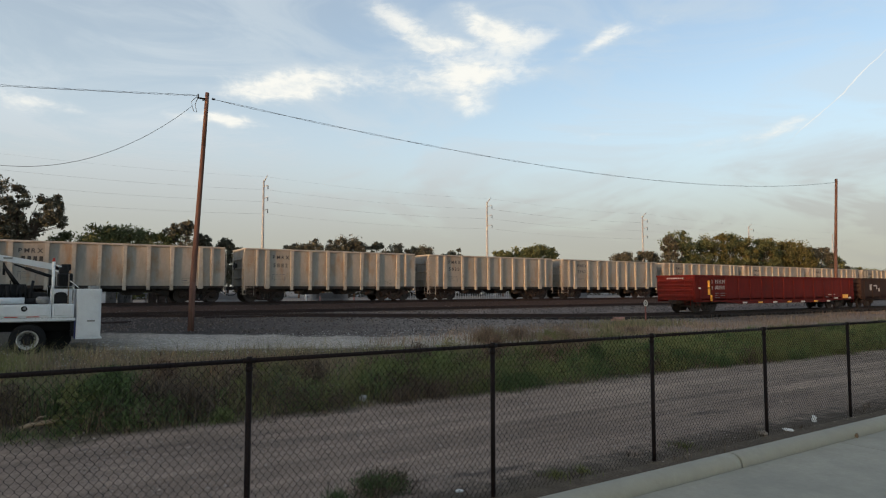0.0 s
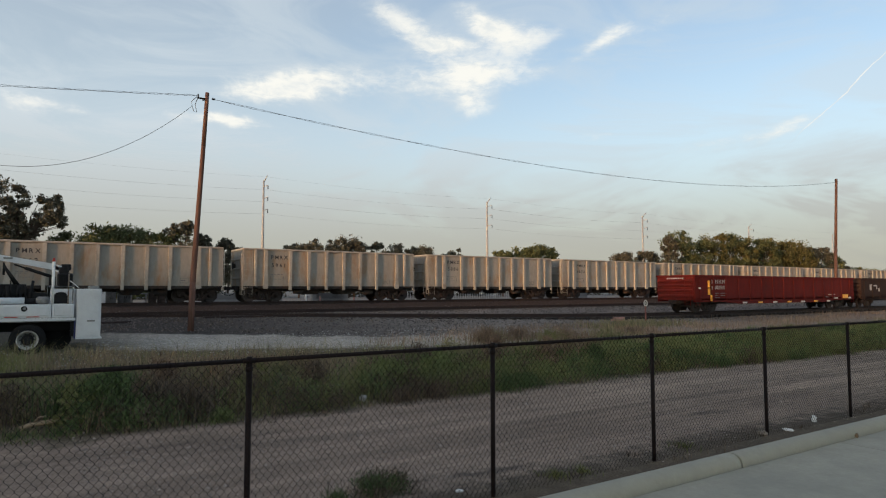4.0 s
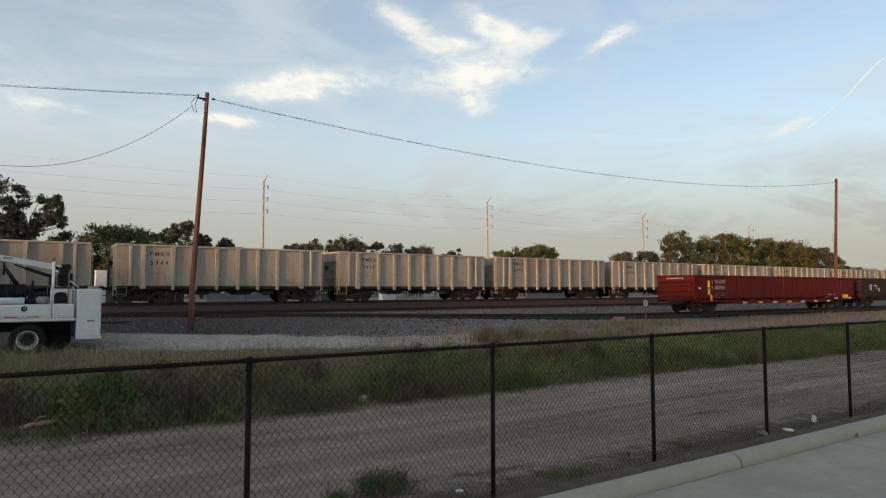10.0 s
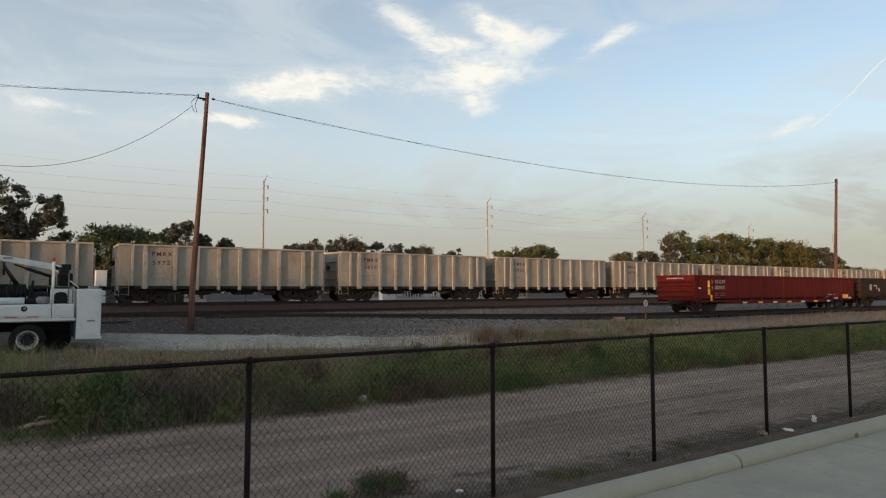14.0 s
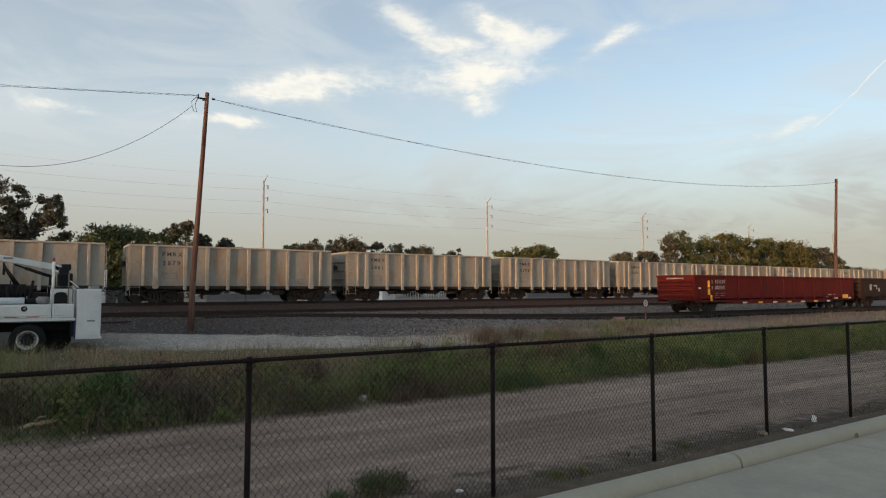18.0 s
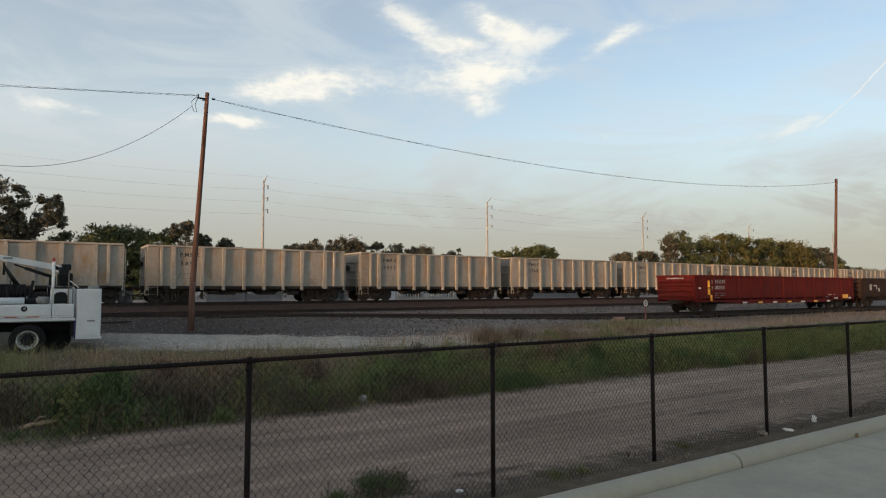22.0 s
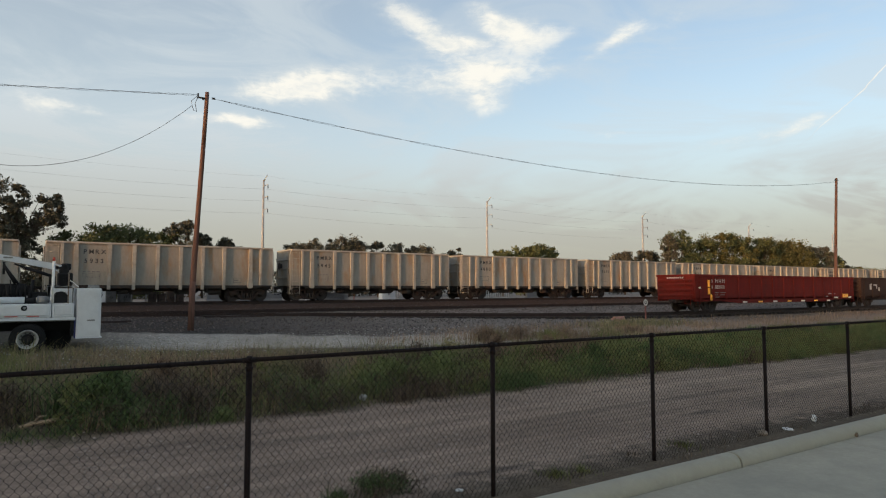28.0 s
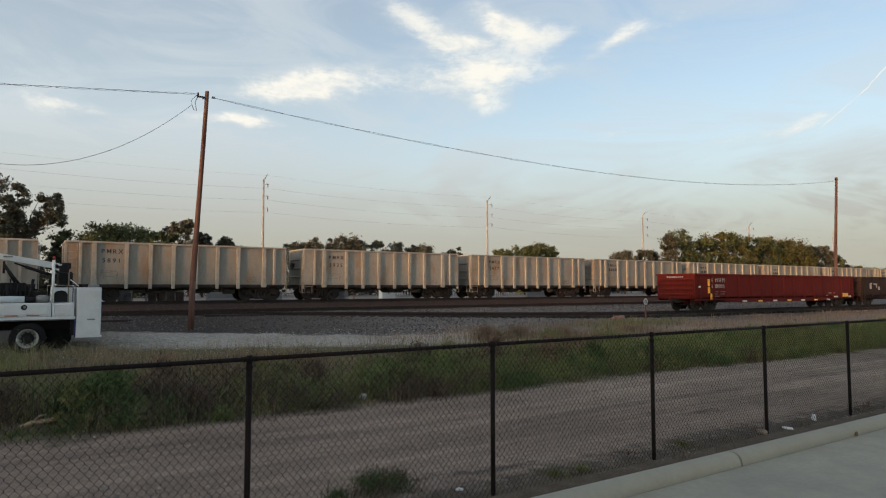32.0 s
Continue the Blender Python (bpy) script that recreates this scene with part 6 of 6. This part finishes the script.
def build_leafy_weeds():
    """Broad-leaved weeds in low mounds along the lane, and a few behind the fence."""
    rng = np.random.default_rng(31)
    sets = {"weed_dark": [], "grass_green": [], "grass_dry": [], "leaf_weed": [], "weed_brown": []}
    for k in range(560):
        x = -6 + 62 * rng.random() ** 1.25
        y = 10.26 - 0.1 * smooth(12, 24, x) + 0.2 * noise.noise((x * 0.6, 0, 3)) + abs(rng.normal()) * 0.8 + 0.1
        if y > 13.0:
            continue
        p = noise.noise((x * 0.22, y * 0.5, 1)) + 0.35 * rng.normal() + 0.2 * smooth(6, 16, x)
        kind = "grass_dry" if p < -0.35 else "weed_dark" if p < 0.0 else "grass_green" if p < 0.35 else "leaf_weed"
        h = (0.26 + 0.3 * smooth(10.2, 11.7, y)) * rng.uniform(0.6, 1.25) * (1 - 0.4 * smooth(12, 17, x))
        if x < 0.65 and y < 11.4:
            continue
        if y < 10.6 and noise.noise((x * 0.45, 3, 51)) > -0.05 and rng.random() < 0.7:
            kind = "weed_brown"
        sets[kind].append((x, y, h, rng.uniform(0.18, 0.42)))
    for k in range(640):
        x = 6.5 + 55 * rng.random() ** 1.4
        y = 10.3 - 0.1 * smooth(12, 24, x) + 0.2 * noise.noise((x * 0.6, 0, 3)) + rng.random() * 2.6 + 0.25
        p = noise.noise((x * 0.35, y * 0.6, 41)) + 0.2 * rng.normal()
        kind = "weed_brown" if p < -0.4 else "weed_dark" if p < -0.15 else "grass_green" if p < 0.2 else "leaf_weed"
        low = 0.56
        sets[kind].append((x, y, low * (0.4 + 0.3 * smooth(10.3, 11.6, y)) * rng.uniform(0.7, 1.2) * (1 + 0.75 * noise.noise((x * 0.9, y * 0.5, 44))), rng.uniform(0.25, 0.5)))
    for kind in ("grass_dry", "leaf_weed", "grass_green"):
        front = [i for i in sets[kind] if (i[0] < 13 and i[1] < 11.0 and noise.noise((i[0] * 0.8, i[1], 61)) > -0.12) or (kind == "grass_dry" and (i[0] > 11 or i[1] < 11.6))]
        sets[kind] = [i for i in sets[kind] if i not in front]
        sets["weed_brown"] += front
    green = [i for k, i in enumerate(sets["weed_brown"]) if i[0] > 11 and k % 4]
    sets["weed_brown"] = [i for i in sets["weed_brown"] if i not in green]
    sets["weed_dark"] += green[::2]
    sets["grass_green"] += green[1::2]
    split = [(kind, near, [i for i in items if (i[0] < 13) == near]) for kind, items in sets.items() for near in (True, False)]
    for kind, near, items in split:
        if not items:
            continue
        centres, radii = [], []
        for x, y, h, r in items:
            for q in range(4):
                centres.append((x + rng.normal() * r * 0.7, y + rng.normal() * r * 0.7, ground_z(x, y) + h * (0.25 + 0.25 * q)))
                radii.append(r * (1.1 - 0.18 * q))
        v, f = leaf_quads(rng, np.array(centres), np.array(radii), *((110, 0.048, 0.10, 1.6) if near else (100, 0.075, 0.12, 1.6)))
        ob = new("leafy_weeds", soup("leafy_weeds", v, f, kind))
        tagged(ob, {"weed_dark": "dark green broad-leaved weeds", "grass_green": "mid green broad-leaved weeds", "grass_dry": "withered tan weeds along the lane", "weed_brown": "withered dark brown weeds along the lane", "leaf_weed": "bright green broad-leaved weeds"}[kind], "weeds", kind="stuff")


for args in ((3.0, 5.75, 0.42, 0.26, 60, 20, "weed_brown"), (2.98, 5.72, 0.34, 0.26, 50, 21, "weed_dark"), (2.5, 5.75, 0.2, 0.16, 200, 23, "weed_dark"), (4.75, 5.1, 0.2, 0.14, 160, 24, "grass_green"), (5.1, 5.05, 0.16, 0.12, 140, 25, "grass_green"), (7.0, 5.15, 0.2, 0.12, 140, 26, "grass_green")):
    build_bush(*args, "low weed tuft beside the fence")
build_leafy_weeds()


def build_leaf_bush(x, y, r, h, clumps, per, size, seed, material, label):
    """A rounded weed of many slim leaves, denser at the foot."""
    rng = np.random.default_rng(seed)
    a, d, up = rng.random(clumps) * math.tau, np.sqrt(rng.random(clumps)), rng.random(clumps)
    wide = r * np.sqrt(np.maximum(1 - up ** 2, 0.05))
    centres = np.stack([wide * d * np.cos(a), wide * d * np.sin(a), up * h * (1 - 0.35 * d)], 1)
    v, f = leaf_quads(rng, centres, rng.uniform(0.18, 0.36, clumps) * r, per, size, 0.13, 0.7)
    v[:, 2] = np.maximum(v[:, 2], 0.0)
    ob = new("weed_bush", soup("weed_bush", v, f, material))
    ob.matrix_basis = pose(x, y, ground_z(x, y))
    tagged(ob, label, "weeds", kind="stuff")


for args in ((0.95, 10.85, 0.52, 1.0, 60, 90, 0.055, 51, "weed_dark"), (0.62, 11.0, 0.35, 0.9, 30, 70, 0.055, 52, "grass_green"), (2.5, 10.32, 0.26, 0.26, 22, 60, 0.035, 53, "leaf_weed"), (3.02, 5.74, 0.40, 0.22, 40, 70, 0.024, 54, "weed_brown"), (2.98, 5.70, 0.34, 0.20, 34, 70, 0.024, 55, "weed_dark"),
             (8.2, 10.4, 0.45, 0.34, 34, 70, 0.04, 56, "weed_dark"), (8.9, 10.45, 0.4, 0.3, 30, 70, 0.04, 57, "weed_dark"), (5.9, 11.2, 0.6, 0.85, 40, 70, 0.06, 58, "leaf_weed"), (7.2, 11.3, 0.6, 0.8, 40, 70, 0.06, 59, "leaf_weed"), (10.6, 11.6, 0.5, 0.9, 36, 60, 0.07, 60, "grass_red"), (11.8, 11.2, 0.5, 0.7, 36, 60, 0.07, 61, "weed_dark"), (13.4, 11.0, 0.6, 0.7, 36, 60, 0.08, 62, "weed_dark"),
             (9.5, 12.3, 0.6, 0.95, 36, 60, 0.07, 63, "grass_red"), (8.3, 12.6, 0.6, 0.9, 36, 60, 0.07, 64, "grass_dull"), (7.4, 12.4, 0.6, 0.85, 36, 60, 0.07, 65, "weed_brown"), (8.9, 11.6, 0.5, 0.75, 36, 60, 0.07, 66, "weed_brown"), (4.4, 11.2, 0.45, 0.75, 36, 60, 0.06, 67, "weed_brown"), (4.0, 11.8, 0.5, 0.8, 36, 60, 0.06, 68, "grass_dull"), (3.3, 11.6, 0.5, 0.8, 36, 60, 0.06, 69, "weed_brown"), (1.9, 11.9, 0.6, 0.9, 40, 60, 0.06, 70, "grass_red")):
    build_leaf_bush(*args, {"weed_dark": "rounded dark green weed with slim leaves", "weed_brown": "low withered brown weed", "grass_red": "reddish dry leafy weed", "grass_dull": "dull olive half-dry weed"}.get(args[-1], "rounded fresh green weed"))


def pebbles(name, label, rng, x, y, size, material):
    """Small angular stones on the ground."""
    n = len(x)
    z = np.array([ground_z(a, b) for a, b in zip(x, y)])
    octa = np.array([(1, 0, 0), (-1, 0, 0), (0, 1, 0), (0, -1, 0), (0, 0, 0.8), (0, 0, -0.5)])
    jit = octa[None] * size[:, None, None] * rng.uniform(0.6, 1.2, (n, 6, 3))
    a = rng.random(n) * math.tau
    c, s = np.cos(a)[:, None], np.sin(a)[:, None]
    vx, vy = jit[..., 0] * c - jit[..., 1] * s, jit[..., 0] * s + jit[..., 1] * c
    verts = np.stack([vx + x[:, None], vy + y[:, None], jit[..., 2] + z[:, None] + size[:, None] * 0.3], 2).reshape(-1, 3)
    tri = np.array([(0, 2, 4), (2, 1, 4), (1, 3, 4), (3, 0, 4), (2, 0, 5), (1, 2, 5), (3, 1, 5), (0, 3, 5)])
    faces = (np.arange(n)[:, None, None] * 6 + tri[None]).reshape(-1, 3)
    tagged(new(name, soup(name, verts, faces, material)), label, "stones", kind="stuff")


def build_stones():
    rng = np.random.default_rng(5)
    n = 15000
    pebbles("lane_stones", "small loose stones on the dirt lane", rng, rng.uniform(0, 1, n) ** 1.6 * 30 + 0.5, rng.uniform(4.85, 10.6, n), rng.uniform(0.004, 0.016, n) * (1 + (rng.random(n) > 0.97)), "stone")
    n = 20000
    x, y = rng.uniform(0, 1, n) ** 1.3 * 75 - 3, rng.uniform(24.5, 39.5, n)
    keep = y + 0.42 * np.minimum(x, 15) > 30.0
    pebbles("ballast_stones", "coarse grey ballast stones", rng, x[keep], y[keep], rng.uniform(0.025, 0.06, keep.sum()), "ballast_stone")
    n = 3000
    pebbles("gravel_stones", "pale gravel stones", rng, rng.uniform(-3, 22, n), rng.uniform(19.5, 26.6, n), rng.uniform(0.015, 0.04, n), "pale_stone")


M["ballast_stone"] = mat("grey_ballast_stone", (0.10, 0.082, 0.073), 0.9, vary=0.2, grain=30, island=0.7)
M["pale_stone"] = mat("pale_gravel_stone", (0.36, 0.34, 0.31), 0.9, vary=0.2, grain=30, island=0.4)
build_stones()


# ---- what moves ----
# how many cars have passed since the start: the train slows a little on its way
def passed(t):
    return 1.855879e-06 * t ** 4 - 1.132345e-04 * t ** 3 + 1.522222e-03 * t ** 2 + 0.7475449 * t - 1.69293


TRAIN_ROWS = [(t, passed(t)) for t in range(0, 33)]


def motions():
    for k, car in CARS.items():
        walk(car, [(t, pose(21.5 + (k - n) * PITCH, 41.6, 1.25)) for t, n in TRAIN_ROWS])
    walk(SKY_SHEET, [(0, pose(*EYE)), (32, pose(*EYE, 0, 0, -1.5))])
    # the wheels roll: all wheelsets of the train share two actions, one for each axle of a truck
    keyed = {}
    for car in CARS.values():
        for ob in car.children_recursive:
            if ob.name.split(".")[0] != "wheelset":
                continue
            axle = ob["axle"]
            if axle not in keyed:
                rows = []
                for i in range(0, 961):
                    t = i / 30
                    rows.append((t, pose(axle * 0.89, 0, 0.457, 0, -math.degrees(passed(t) * PITCH / 0.457) % 360)))
                walk(ob, rows)
                keyed[axle] = ob
            else:
                data = ob.animation_data_create()
                data.action = keyed[axle].animation_data.action
                data.action_slot = keyed[axle].animation_data.action_slot
                ob.rotation_mode = "QUATERNION"


motions()
